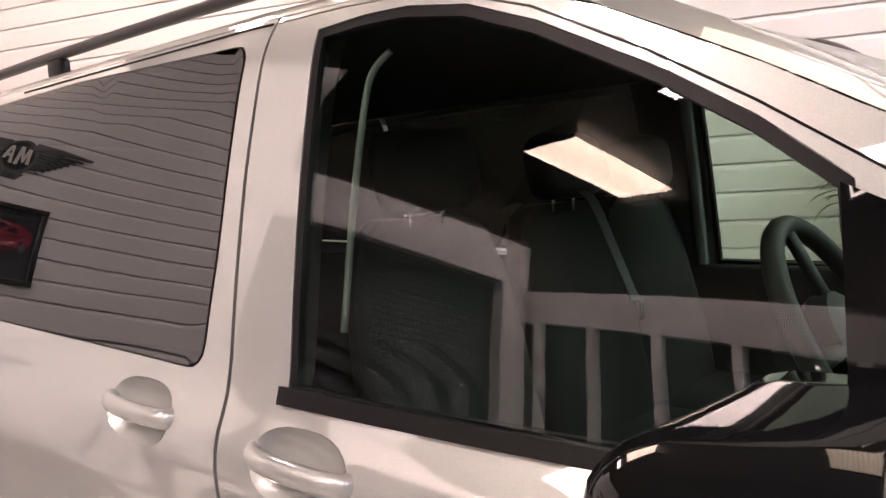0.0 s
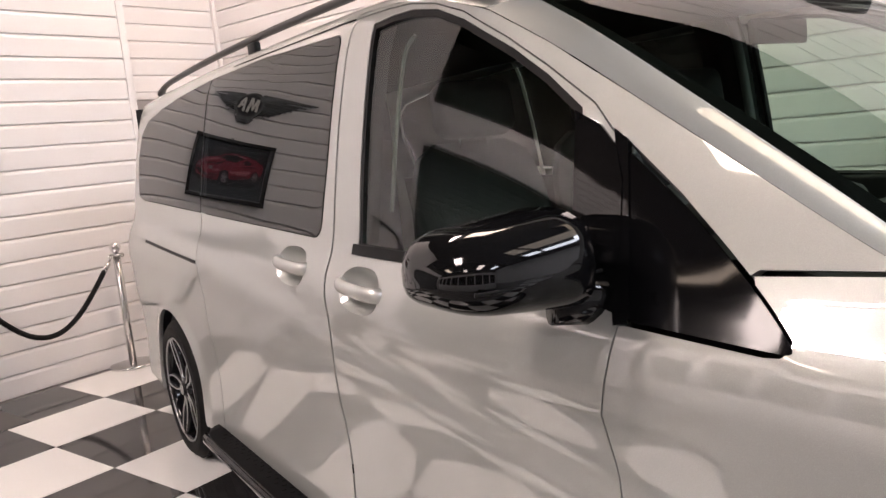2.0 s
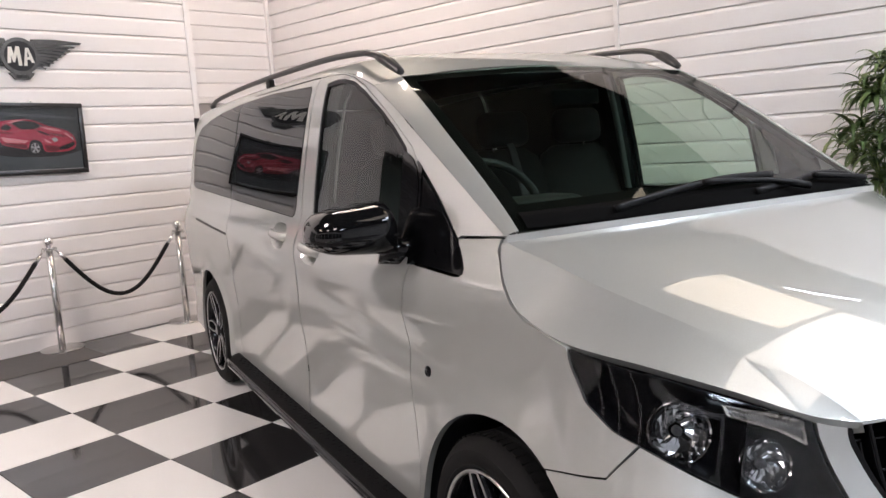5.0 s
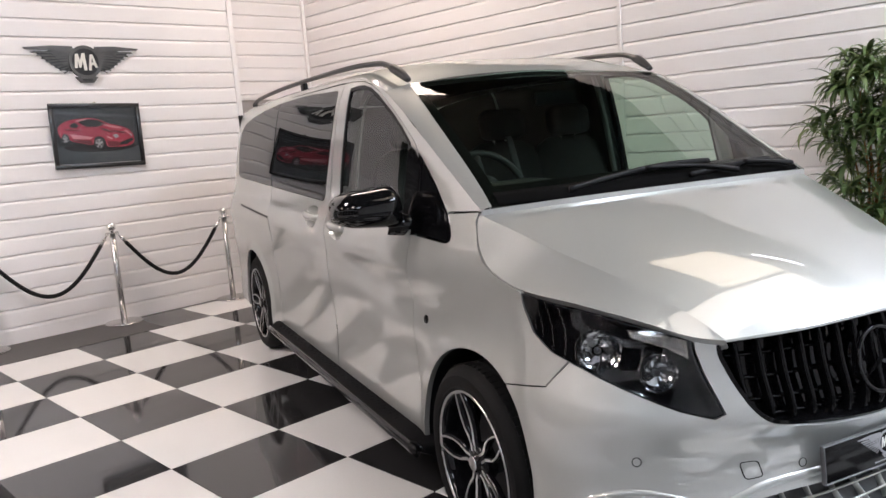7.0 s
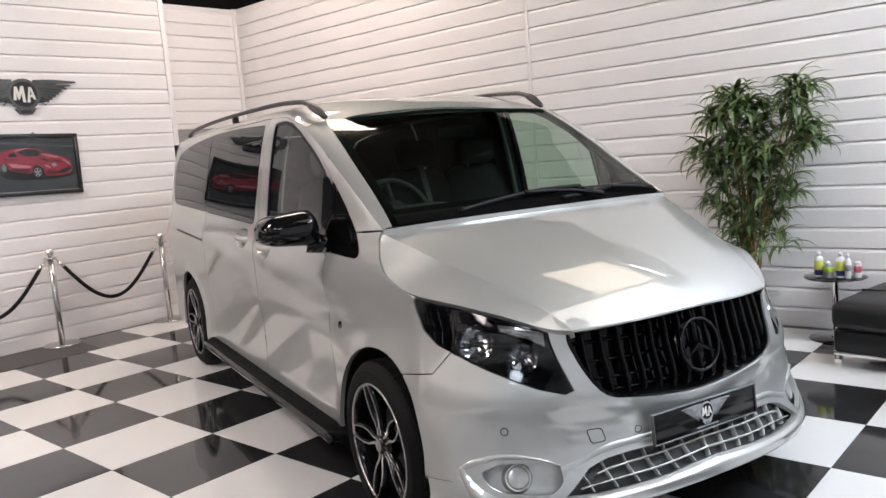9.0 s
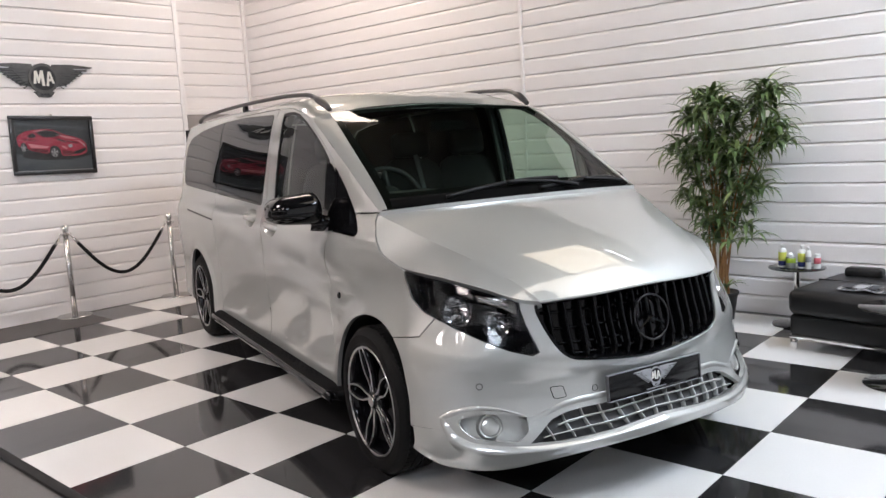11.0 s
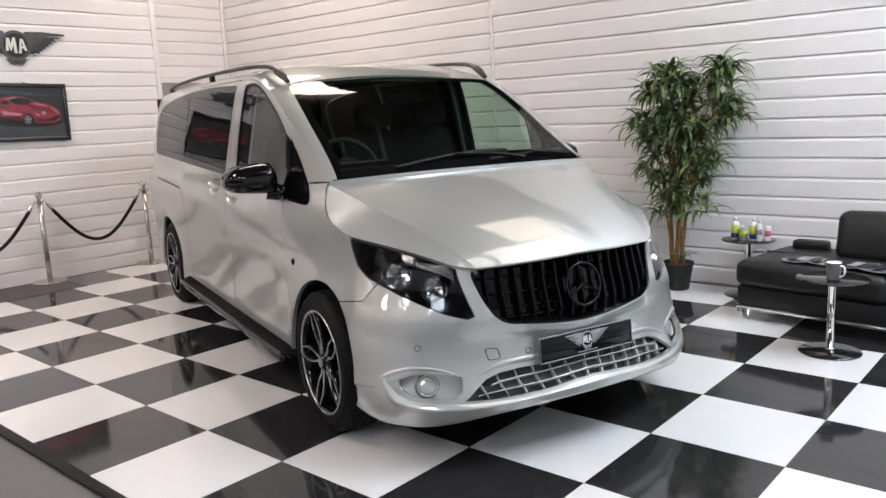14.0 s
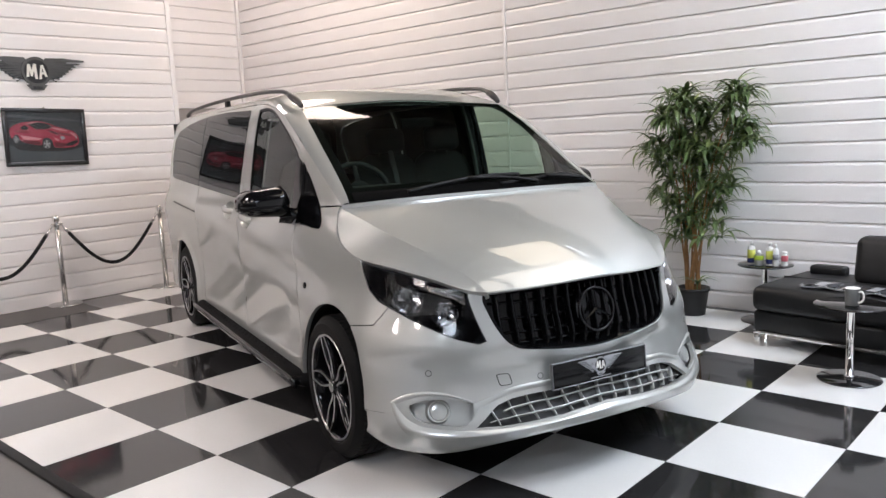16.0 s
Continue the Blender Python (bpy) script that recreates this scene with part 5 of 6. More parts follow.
# ---- van: mirrors, boards, rails, wipers ----
for sign in (-1, 1):
    rows, n = [], 28
    for t in (0.0, 0.005, 0.02, 0.05, 0.10, 0.16, 0.28, 0.40, 0.52, 0.64, 0.74, 0.82, 0.89, 0.945, 0.98, 0.995, 1.0):
        v = 0.900 + 0.266 * t
        f = min(1.0, (t / 0.16) ** 0.5) if t < 0.5 else math.sqrt(max(0.0, 1 - (max(0.0, t - 0.70) / 0.30) ** 2))
        up = 0.092 * f * (1.02 - 0.24 * t)
        low = (0.082 - 0.030 * t) * f**0.8
        du = 0.106 * f**0.8
        zc = 1.204 + 0.010 * (0.5 - t)
        row = []
        for k in range(n + 1):
            a = 2 * math.pi * k / n
            c, s_ = math.cos(a), math.sin(a)
            x = du * abs(c) ** 0.9 if c > 0 else -(du + 0.055 * t * f) * abs(c) ** 0.40
            row.append(Vector((-0.665 + x - 0.05 * t * t, sign * v, zc + (up if s_ > 0 else low) * math.copysign(abs(s_) ** 0.75, s_))))
        rows.append(row)
    bm = sheet(rows)
    bmesh.ops.remove_doubles(bm, verts=bm.verts, dist=1e-5)
    bmesh.ops.recalc_face_normals(bm, faces=bm.faces)
    mir = part("door_mirror", bm, MIRROR_BLACK, van, "glossy black door mirror", sharp=60)
    bm = bmesh.new()
    tube(bm, [Vector((-0.62, sign * 0.842, 1.128)), Vector((-0.635, sign * 0.885, 1.132)), Vector((-0.655, sign * 0.95, 1.150))], [0.034, 0.028, 0.034], 14, squash=1.5)
    part("mirror_arm", bm, MIRROR_BLACK, mir)
    bm = bmesh.new()
    tube(bm, spline([Vector((-0.566 - 0.04 * t * t, sign * (0.925 + 0.22 * t), 1.197 - 0.004 * t)) for t in (0, 0.35, 0.7, 1.0)], 5), 0.003, 6)
    part("mirror_strip", bm, TRIM_BLACK, mir)
    part("mirror_glass", new_box(-0.790, -0.786, *sorted((sign * 0.955, sign * 1.09)), 1.165, 1.25, 0.002), CHROME, mir)

    bm = bmesh.new()
    prof = [(0.855, 0.300), (0.870, 0.318), (0.982, 0.318), (1.007, 0.308), (1.018, 0.285), (1.012, 0.262), (0.987, 0.250), (0.860, 0.262)]
    us = [-2.95, -2.93, -2.86, -2.7, -0.62, -0.50, -0.43, -0.405]
    sc = [0.55, 0.8, 0.97, 1.0, 1.0, 0.96, 0.72, 0.4]
    rows = [[Vector((u, sign * (0.855 + (v - 0.855) * k), 0.285 + (z - 0.285) * (0.6 + 0.4 * k))) for v, z in prof + prof[:1]] for u, k in zip(us, sc)]
    bm = sheet(rows)
    bmesh.ops.remove_doubles(bm, verts=bm.verts, dist=1e-6)
    bmesh.ops.holes_fill(bm, edges=[e for e in bm.edges if len(e.link_faces) == 1])
    bmesh.ops.recalc_face_normals(bm, faces=bm.faces)
    board = part("running_board", bm, BOARD_BLACK, van, "black running board with studded tread")
    bm = bmesh.new()
    for i in range(58):
        for j in range(3):
            x, y = -2.78 + 0.036 * i, 0.897 + 0.030 * j + 0.016 * (i % 2)
            lathe(bm, [(0.010, 0.0), (0.007, 0.003)], 6, Matrix.Translation((x, sign * y, 0.3175)))
    tagged(part("tread_studs", bm, BOARD_BLACK, board), kind="stuff")
    bm = bmesh.new()
    tube(bm, spline([Vector((u, sign * v, 0.282)) for u, v in ((-2.92, 0.972), (-2.84, 1.0), (-2.7, 1.008), (-0.62, 1.008), (-0.50, 1.002), (-0.44, 0.972))], 6), [0.004, 0.008, 0.012, 0.015] + [0.017] * 23 + [0.015, 0.012, 0.008, 0.004], 10, squash=1.5)
    part("board_edge", bm, GLOSS_BLACK, board, "gloss black rounded edge")
    for u in (-2.5, -1.6, -0.75):
        part("board_bracket", new_box(u - 0.03, u + 0.03, *sorted((sign * 0.78, sign * 0.89)), 0.23, 0.27, 0.006), STEEL, board)

    path = [(-0.992, 0.674, 1.726), (-1.04, 0.680, 1.754), (-1.105, 0.688, 1.786), (-1.19, 0.692, 1.814), (-1.31, 0.696, 1.832), (-1.7, 0.702, 1.852), (-2.5, 0.706, 1.862), (-3.2, 0.705, 1.861), (-3.8, 0.700, 1.848), (-4.00, 0.695, 1.832), (-4.10, 0.69, 1.806)]
    pts = spline(flip(path, sign), 6)
    rad = [0.012, 0.014, 0.015, 0.016, 0.017, 0.018, 0.019, 0.020, 0.021, 0.021, 0.021, 0.021, 0.021, 0.021, 0.021, 0.020] + [0.017] * (len(pts) - 22) + [0.018, 0.020, 0.022, 0.022, 0.018, 0.012]
    bm = bmesh.new()
    tube(bm, pts, [r * (1.2 if k < 14 else 0.95) for k, r in enumerate(rad)], 12, squash=0.8)
    rail = part("roof_rail", bm, RAIL_GREY, van)
    part("rail_foot", new_box(-2.60, -2.52, *sorted((sign * 0.690, sign * 0.718)), 1.80, 1.852, 0.008), TRIM_BLACK, rail)

WS_ROWS = coons(sb, st, se_r, se_l, 60, 40, bow)


def on_screen(s, t, lift=0.0):
    i, j = int(round(s * 60)), int(round(t * 40))
    p = WS_ROWS[j][i]
    a = WS_ROWS[min(40, j + 1)][i] - WS_ROWS[max(0, j - 1)][i]
    b = WS_ROWS[j][min(60, i + 1)] - WS_ROWS[j][max(0, i - 1)]
    n = b.cross(a).normalized()
    if n.x < 0:
        n = -n
    return p + n * lift


frit = bmesh.new()
for s0, s1, t0, t1 in ((0, 60, 0, 5), (0, 60, 38, 40), (0, 2, 5, 38), (58, 60, 5, 38)):
    for j in range(t0, t1):
        for i in range(s0, s1):
            frit.faces.new([frit.verts.new(on_screen(a / 60, b / 40, -0.004)) for a, b in ((i, j), (i + 1, j), (i + 1, j + 1), (i, j + 1))])
bmesh.ops.remove_doubles(frit, verts=frit.verts, dist=1e-5)
part("screen_border", frit, MATT_BLACK, van)
for name, ss, piv in (("wiper", ((0.20, 0.03), (0.36, 0.07), (0.52, 0.10), (0.66, 0.10)), ((0.70, 0.0), (0.60, 0.055), (0.44, 0.085))), ("wiper", ((0.55, 0.03), (0.70, 0.06), (0.83, 0.065), (0.93, 0.05)), ((0.93, 0.0), (0.86, 0.03), (0.76, 0.055)))):
    bm = bmesh.new()
    tube(bm, spline([on_screen(s, t, 0.016) for s, t in ss], 6), 0.0068, 8, squash=1.8)
    w = part(name, bm, TRIM_BLACK, van, "black windscreen wiper")
    bm = bmesh.new()
    tube(bm, spline([on_screen(s, t, 0.034) for s, t in piv], 6), [0.012] * 4 + [0.009] * 9, 8)
    part("wiper_arm", bm, TRIM_BLACK, w)
part("cowl_panel", sheet([[on_screen(s, t, l) for s in np.linspace(0.02, 0.98, 31)] for t, l in ((0.0, 0.004), (0.025, 0.008), (0.05, 0.008), (0.075, 0.006), (0.075, 0.001))]), MATT_BLACK, van, "matt black plastic cowl under the wipers")
part("scuttle", sheet([[br(s) + Vector((-0.012, 0, -0.022)) for s in np.linspace(0, 1, 31)], [sb(s) + Vector((-0.03, 0, -0.012)) for s in np.linspace(0, 1, 31)]], 0.01), MATT_BLACK, van)
part("rear_spoiler", new_box(-4.60, -4.36, -0.60, 0.60, 1.755, 1.785, 0.012), PAINT, van)

# ---- van: cabin ----
part("cabin_floor", new_box(-4.25, -0.35, -0.84, 0.84, 0.42, 0.46), CABIN, van)
bm = bmesh.new()
rows = [[Vector((u, v, z - 0.035 * (v / 0.7) ** 2)) for v in np.linspace(-0.68, 0.68, 13)] for u, z in ((-4.25, 1.77), (-3.0, 1.80), (-1.6, 1.795), (-1.18, 1.765), (-1.08, 1.745))]
part("headliner", sheet(rows), HEADLINER, van)
rows = []
for u, z, w in ((-0.24, 1.165, 0.74), (-0.34, 1.195, 0.76), (-0.52, 1.200, 0.78), (-0.66, 1.185, 0.80), (-0.72, 1.14, 0.80), (-0.73, 1.03, 0.80), (-0.66, 0.80, 0.80), (-0.55, 0.60, 0.80)):
    rows.append([Vector((u - 0.03 * (v / w) ** 2, v, z + (0.035 * math.exp(-(((v + 0.42) / 0.17) ** 2)) if 1.1 < z else 0))) for v in np.linspace(-w, w, 33)])
part("dashboard", sheet(rows), CABIN, van)
part("gauge_hood", new_box(-0.70, -0.50, -0.60, -0.24, 1.17, 1.265, 0.035, 3), CABIN, van)
for s in (-1, 1):
    rows = [[Vector((u, s * (side_v(u, z) - d), z)) for u in np.linspace(-1.60, -0.62, 12)] for z, d in ((1.165, 0.035), (1.155, 0.075), (1.0, 0.095), (0.8, 0.11), (0.5, 0.10))]
    part("door_card", sheet(rows), CABIN, van)
    rows = [[Vector((u, s * (side_v(u, z) - d), z)) for z in np.linspace(0.5, 1.76, 14)] for u, d in ((-1.50, 0.03), (-1.51, 0.075), (-1.67, 0.075), (-1.69, 0.03))]
    part("pillar_trim", sheet(rows), CABIN, van)
    low = DOOR_TOP[3:] + [(-0.494, 1.300), (-0.368, 1.185)]
    rows = []
    for u in np.linspace(-1.18, -0.37, 16):
        z0, z1 = float(np.interp(u, [p[0] for p in low], [p[1] for p in low])) - 0.012, edge_height(u)
        rows.append([Vector((u, s * (side_v(u, z) - d), z)) for z, d in ((z0, 0.022), (z0 + 0.6 * (z1 - z0), 0.024), (z1 - 0.016, 0.036), (z1 - 0.012, 0.095))])
    part("screen_pillar_trim", sheet(rows), CABIN, van)
    rows = [[Vector((u, s * (side_v(u, z) - 0.06), z)) for u in np.linspace(-4.2, -1.66, 16)] for z in (0.45, 0.8, 1.19)]
    part("side_lining", sheet(rows), CABIN, van)
    bm = bmesh.new()
    tube(bm, spline([Vector((u, s * (side_v(u, z) - 0.075), z)) for u, z in ((-1.445, 1.25), (-1.440, 1.45), (-1.435, 1.60), (-1.425, 1.66), (-1.39, 1.69))], 5), 0.006, 6)
    if s < 0:
        part("door_seal_trim", bm, PALE_TRIM, van)
    else:
        bm.free()
        rows = [[Vector((u, side_v(u, z) - d, z)) for z in np.linspace(1.17, 1.74, 8)] for u, d in ((-1.522, 0.078), (-1.516, 0.088), (-1.494, 0.088), (-1.488, 0.070))]
        part("pillar_edge_trim", sheet(rows), PALE_TRIM, van)
rows = [[Vector((-4.25, v, z)) for v in np.linspace(-0.8, 0.8, 5)] for z in (0.45, 1.0, 1.75)]
part("rear_lining", sheet(rows), CABIN, van)


def seat(x, y, turn=0):
    s = part("seat", new_box(-0.02, 0.50, -0.25, 0.25, 0.36, 0.52, 0.05, 3), FABRIC, van, "dark grey fabric seat")
    s.matrix_basis = Matrix.Translation((x, y, 0.32)) @ pose(0, 0, 0, 0, 0, turn)
    rows = []
    for h, w, f, b in ((0.48, 0.23, 0.08, -0.06), (0.62, 0.25, 0.075, -0.075), (0.80, 0.255, 0.05, -0.09), (0.95, 0.24, 0.03, -0.10), (1.05, 0.20, 0.01, -0.10), (1.09, 0.13, -0.015, -0.085)):
        lean = -0.16 * (h - 0.48)
        rows.append([Vector((lean + (f if math.cos(a) > 0 else -b) * math.cos(a) * (0.75 if abs(math.sin(a)) < 0.4 and math.cos(a) > 0 else 1), w * math.copysign(abs(math.sin(a)) ** 0.6, math.sin(a)), h)) for a in np.linspace(0, 2 * math.pi, 25)])
    bm = sheet(rows)
    bmesh.ops.remove_doubles(bm, verts=bm.verts, dist=1e-5)
    bmesh.ops.holes_fill(bm, edges=[e for e in bm.edges if len(e.link_faces) == 1])
    bmesh.ops.recalc_face_normals(bm, faces=bm.faces)
    part("backrest", bm, FABRIC, s)
    part("headrest", new_box(-0.055, 0.055, -0.135, 0.135, -0.085, 0.085, 0.05, 4, Matrix.Translation((-0.085, 0, 1.185)) @ pose(0, 0, 0, 0, -8, 0)), FABRIC, s)
    for o in (-0.05, 0.05):
        bm = bmesh.new()
        tube(bm, [Vector((-0.10, o, 1.06)), Vector((-0.09, o, 1.13))], 0.006, 8)
        part("headrest_post", bm, CHROME, s)


for x, y in ((-1.50, -0.42), (-1.50, 0.12), (-1.50, 0.56)):
    seat(x, y)
bm = bmesh.new()
m = Matrix.Translation((-0.80, -0.42, 1.215)) @ pose(0, 0, 0, 0, 62, 0)
tube(bm, [m @ Vector((0.188 * math.cos(a), 0.188 * math.sin(a), 0)) for a in np.linspace(0, 2 * math.pi, 41)[:-1]], 0.0165, 10, closed=True)
sw = part("steering_wheel", bm, CABIN, van)
bm = bmesh.new()
lathe(bm, [(0, 0.03), (0.05, 0.028), (0.075, 0.01), (0.08, -0.02), (0.04, -0.10)], 24, m)
part("wheel_hub", bm, CABIN, sw)
for a in (0, 180, 270):
    bm = bmesh.new()
    tube(bm, [m @ Vector((0.06 * math.cos(radians(a)), 0.06 * math.sin(radians(a)), 0)), m @ Vector((0.185 * math.cos(radians(a)), 0.185 * math.sin(radians(a)), 0))], 0.016, 8, squash=0.6)
    part("wheel_arm", bm, CABIN, sw)
bm = bmesh.new()
tube(bm, spline([Vector((-1.55, 0.13, 1.44)), Vector((-1.505, 0.12, 1.41)), Vector((-1.45, 0.12, 1.28)), Vector((-1.40, 0.12, 1.16))], 5), 0.018, 8, squash=0.14)
belt = part("seat_belt", bm, BELT, van)
part("belt_buckle", new_box(-1.412, -1.382, 0.108, 0.132, 1.115, 1.165, 0.004), CHROME, belt)
part("rear_view_mirror", new_box(-0.87, -0.85, -0.11, 0.11, 1.575, 1.635, 0.008), MATT_BLACK, van)


# ---- things along the side wall ----
wall_badge = thing("wall_badge", Matrix.Translation((WALL_X, 1.235, 2.34)), "dark pewter winged roundel with cream marks on the clad wall", "badge")
badge_parts(wall_badge, Matrix(((0, 0, 1, 0.0), (1, 0, 0, 0), (0, 1.0, 0, 0), (0, 0, 0, 1))), 0.49, PEWTER, PRINT_BLACK, WHITE_PRINT, 0.022)

# framed picture: x right, y up, z out
PIC_W, PIC_H = 0.79, 0.565
picture = thing("framed_picture", Matrix.Translation((WALL_X + 0.006, 1.258, 1.698)) @ Matrix(((0, 0, 1, 0), (1, 0, 0, 0), (0, 1, 0, 0), (0, 0, 0, 1))) @ pose(0, 0, 0, -1.5, 0, -1.3), "black framed picture of a red sports car on the clad wall", "picture")


def frame_bar(x0, x1, y0, y1):
    part("frame_bar", new_box(x0, x1, y0, y1, 0.0, 0.028, 0.004), FRAME_BLACK, picture)


hw, hh, fb = PIC_W / 2, PIC_H / 2, 0.036
frame_bar(-hw, hw, hh - fb, hh)
frame_bar(-hw, hw, -hh, -hh + fb)
frame_bar(-hw, -hw + fb, -hh + fb, hh - fb)
frame_bar(hw - fb, hw, -hh + fb, hh - fb)
part("print", new_box(-hw + fb, hw - fb, -hh + fb, hh - fb, 0.002, 0.010), PRINT_DARK, picture, "dark printed background")
part("pane", new_box(-hw + fb, hw - fb, -hh + fb, hh - fb, 0.0165, 0.0175), PICTURE_GLASS, picture)
for a in ((-hw + fb, hw - fb, -hh + fb, -hh + fb + 0.006), (-hw + fb, -hw + fb + 0.004, -hh + fb, hh - fb)):
    part("mount_edge", new_box(*a, 0.010, 0.0125), GREY_PRINT, picture)
part("hook", new_box(-0.012, 0.012, hh, hh + 0.016, 0.004, 0.012, 0.003), CHROME, picture)


def print_shape(pts, level, mat):
    """A flat printed patch; points in the print's own units, 0..1 to the right and down."""
    bm = bmesh.new()
    vs = [bm.verts.new((-hw + fb + x * (PIC_W - 2 * fb), hh - fb - y * (PIC_H - 2 * fb), 0.0102 + 0.0004 * level)) for x, y in pts]
    f = bm.faces.new(vs)
    f.normal_update()
    if f.normal.z < 0:
        f.normal_flip()
    bmesh.ops.triangulate(bm, faces=bm.faces)
    part("printed_shape", bm, mat, picture, smooth=False)


def disc_shape(cx, cy, rx, ry, level, mat, n=18):
    print_shape([(cx + rx * math.cos(2 * math.pi * k / n), cy + ry * math.sin(2 * math.pi * k / n)) for k in range(n)], level, mat)


print_shape([(0.0, 0.66), (0.30, 0.72), (0.70, 0.80), (1.0, 0.70), (1.0, 1.0), (0.0, 1.0)], 0, PRINT_HAZE)
disc_shape(0.52, 0.70, 0.44, 0.09, 0.5, PRINT_BLACK, 24)
print_shape([(0.0, 0.05), (1.0, 0.16), (1.0, 0.19), (0.0, 0.10)], 0, PRINT_HAZE)
body_red = spline([(0.03, 0.36, 0), (0.10, 0.26, 0), (0.20, 0.21, 0), (0.32, 0.19, 0), (0.44, 0.185, 0), (0.54, 0.22, 0), (0.64, 0.285, 0), (0.76, 0.33, 0), (0.87, 0.385, 0), (0.93, 0.47, 0), (0.945, 0.59, 0), (0.92, 0.665, 0), (0.83, 0.71, 0), (0.70, 0.715, 0), (0.60, 0.70, 0), (0.57, 0.56, 0), (0.50, 0.51, 0), (0.45, 0.55, 0), (0.42, 0.66, 0), (0.30, 0.63, 0), (0.17, 0.58, 0), (0.14, 0.47, 0), (0.09, 0.45, 0), (0.055, 0.53, 0)], 3, True)
print_shape([(p.x, p.y) for p in body_red], 1, PRINT_RED)
print_shape([(0.27, 0.245), (0.40, 0.20), (0.52, 0.225), (0.62, 0.30), (0.50, 0.345), (0.37, 0.345)], 2, PRINT_BLACK)
print_shape([(0.17, 0.31), (0.23, 0.255), (0.285, 0.31), (0.25, 0.36), (0.18, 0.35)], 2, PRINT_BLACK)
print_shape([(0.52, 0.345), (0.62, 0.40), (0.69, 0.445), (0.65, 0.45), (0.56, 0.40)], 2, PRINT_BLACK)
print_shape([(0.75, 0.64), (0.92, 0.555), (0.935, 0.60), (0.85, 0.67), (0.76, 0.685)], 2, PRINT_BLACK)
print_shape([(0.16, 0.46), (0.36, 0.505), (0.44, 0.525), (0.40, 0.56), (0.20, 0.545)], 2, PRINT_PINK)
print_shape([(0.60, 0.50), (0.68, 0.56), (0.66, 0.575), (0.61, 0.545)], 2, PRINT_PINK)
print_shape([(0.84, 0.40), (0.92, 0.50), (0.90, 0.505), (0.83, 0.42)], 2, PRINT_PINK)
print_shape([(0.20, 0.555), (0.41, 0.585), (0.42, 0.655), (0.30, 0.625), (0.18, 0.575)], 3, PRINT_DEEP)
print_shape([(0.66, 0.40), (0.80, 0.435), (0.86, 0.47), (0.80, 0.475), (0.70, 0.445)], 2, PRINT_DEEP)
print_shape([(0.60, 0.60), (0.74, 0.62), (0.76, 0.685), (0.70, 0.71), (0.61, 0.69)], 2, PRINT_DEEP)
print_shape([(0.10, 0.36), (0.17, 0.375), (0.30, 0.40), (0.29, 0.415), (0.12, 0.40)], 2, PRINT_DEEP)
print_shape([(0.55, 0.29), (0.70, 0.335), (0.80, 0.37), (0.79, 0.385), (0.66, 0.36)], 3, PRINT_PINK)
print_shape([(0.24, 0.235), (0.33, 0.20), (0.44, 0.192), (0.36, 0.215), (0.26, 0.25)], 3, PRINT_PINK)
print_shape([(0.68, 0.50), (0.73, 0.475), (0.755, 0.53), (0.71, 0.56)], 3, GREY_PRINT)
print_shape([(0.895, 0.475), (0.915, 0.485), (0.925, 0.53), (0.905, 0.52)], 3, GREY_PRINT)
for cx, cy, rx, ry in ((0.50, 0.645, 0.060, 0.105), (0.105, 0.545, 0.040, 0.09)):
    disc_shape(cx, cy, rx, ry, 3, PRINT_BLACK)
    disc_shape(cx, cy, rx * 0.80, ry * 0.80, 4, GREY_PRINT)
    for k in range(5):
        a = 2 * math.pi * k / 5 + 0.3
        print_shape([(cx + rx * 0.75 * math.cos(a + d) * f, cy + ry * 0.75 * math.sin(a + d) * f) for d, f in ((-0.35, 1), (0.35, 1), (0.0, 0.25))], 5, PRINT_BLACK)

# rope barrier
POSTS = [(-2.335, 0.10), (-2.335, 1.215), (-2.345, 2.325)]


def barrier_post():
    t = thing("barrier_post", pose(0, 0, 0), "chrome rope barrier post on a round foot", "barrier post", "rope barrier")
    bm = bmesh.new()
    lathe(bm, [(0.0, 0.0), (0.160, 0.0), (0.163, 0.004), (0.163, 0.014), (0.157, 0.020), (0.10, 0.028), (0.04, 0.034), (0.0, 0.034)], 48)
    part("foot", bm, BRUSHED, t)
    bm = bmesh.new()
    lathe(bm, [(0.026, 0.03), (0.026, 0.826)], 24)
    part("post", bm, BRUSHED, t)
    bm = bmesh.new()
    lathe(bm, [(0.0, 0.822), (0.045, 0.822), (0.048, 0.826), (0.048, 0.832), (0.044, 0.836), (0.018, 0.838), (0.015, 0.850), (0.0, 0.85)], 28)
    part("collar", bm, BRUSHED, t)
    bm = bmesh.new()
    bmesh.ops.create_uvsphere(bm, u_segments=24, v_segments=16, radius=0.039, matrix=Matrix.Translation((0, 0, 0.884)))
    part("ball", bm, CHROME, t)
    for s in (-1, 1):
        bm = bmesh.new()
        tube(bm, [Vector((0, s * (0.046 + 0.012 * math.sin(a)), 0.822 + 0.014 * math.cos(a))) for a in np.linspace(0, 2 * math.pi, 15)[:-1]], 0.003, 6, closed=True)
        part("eyelet", bm, CHROME, t)
    return t


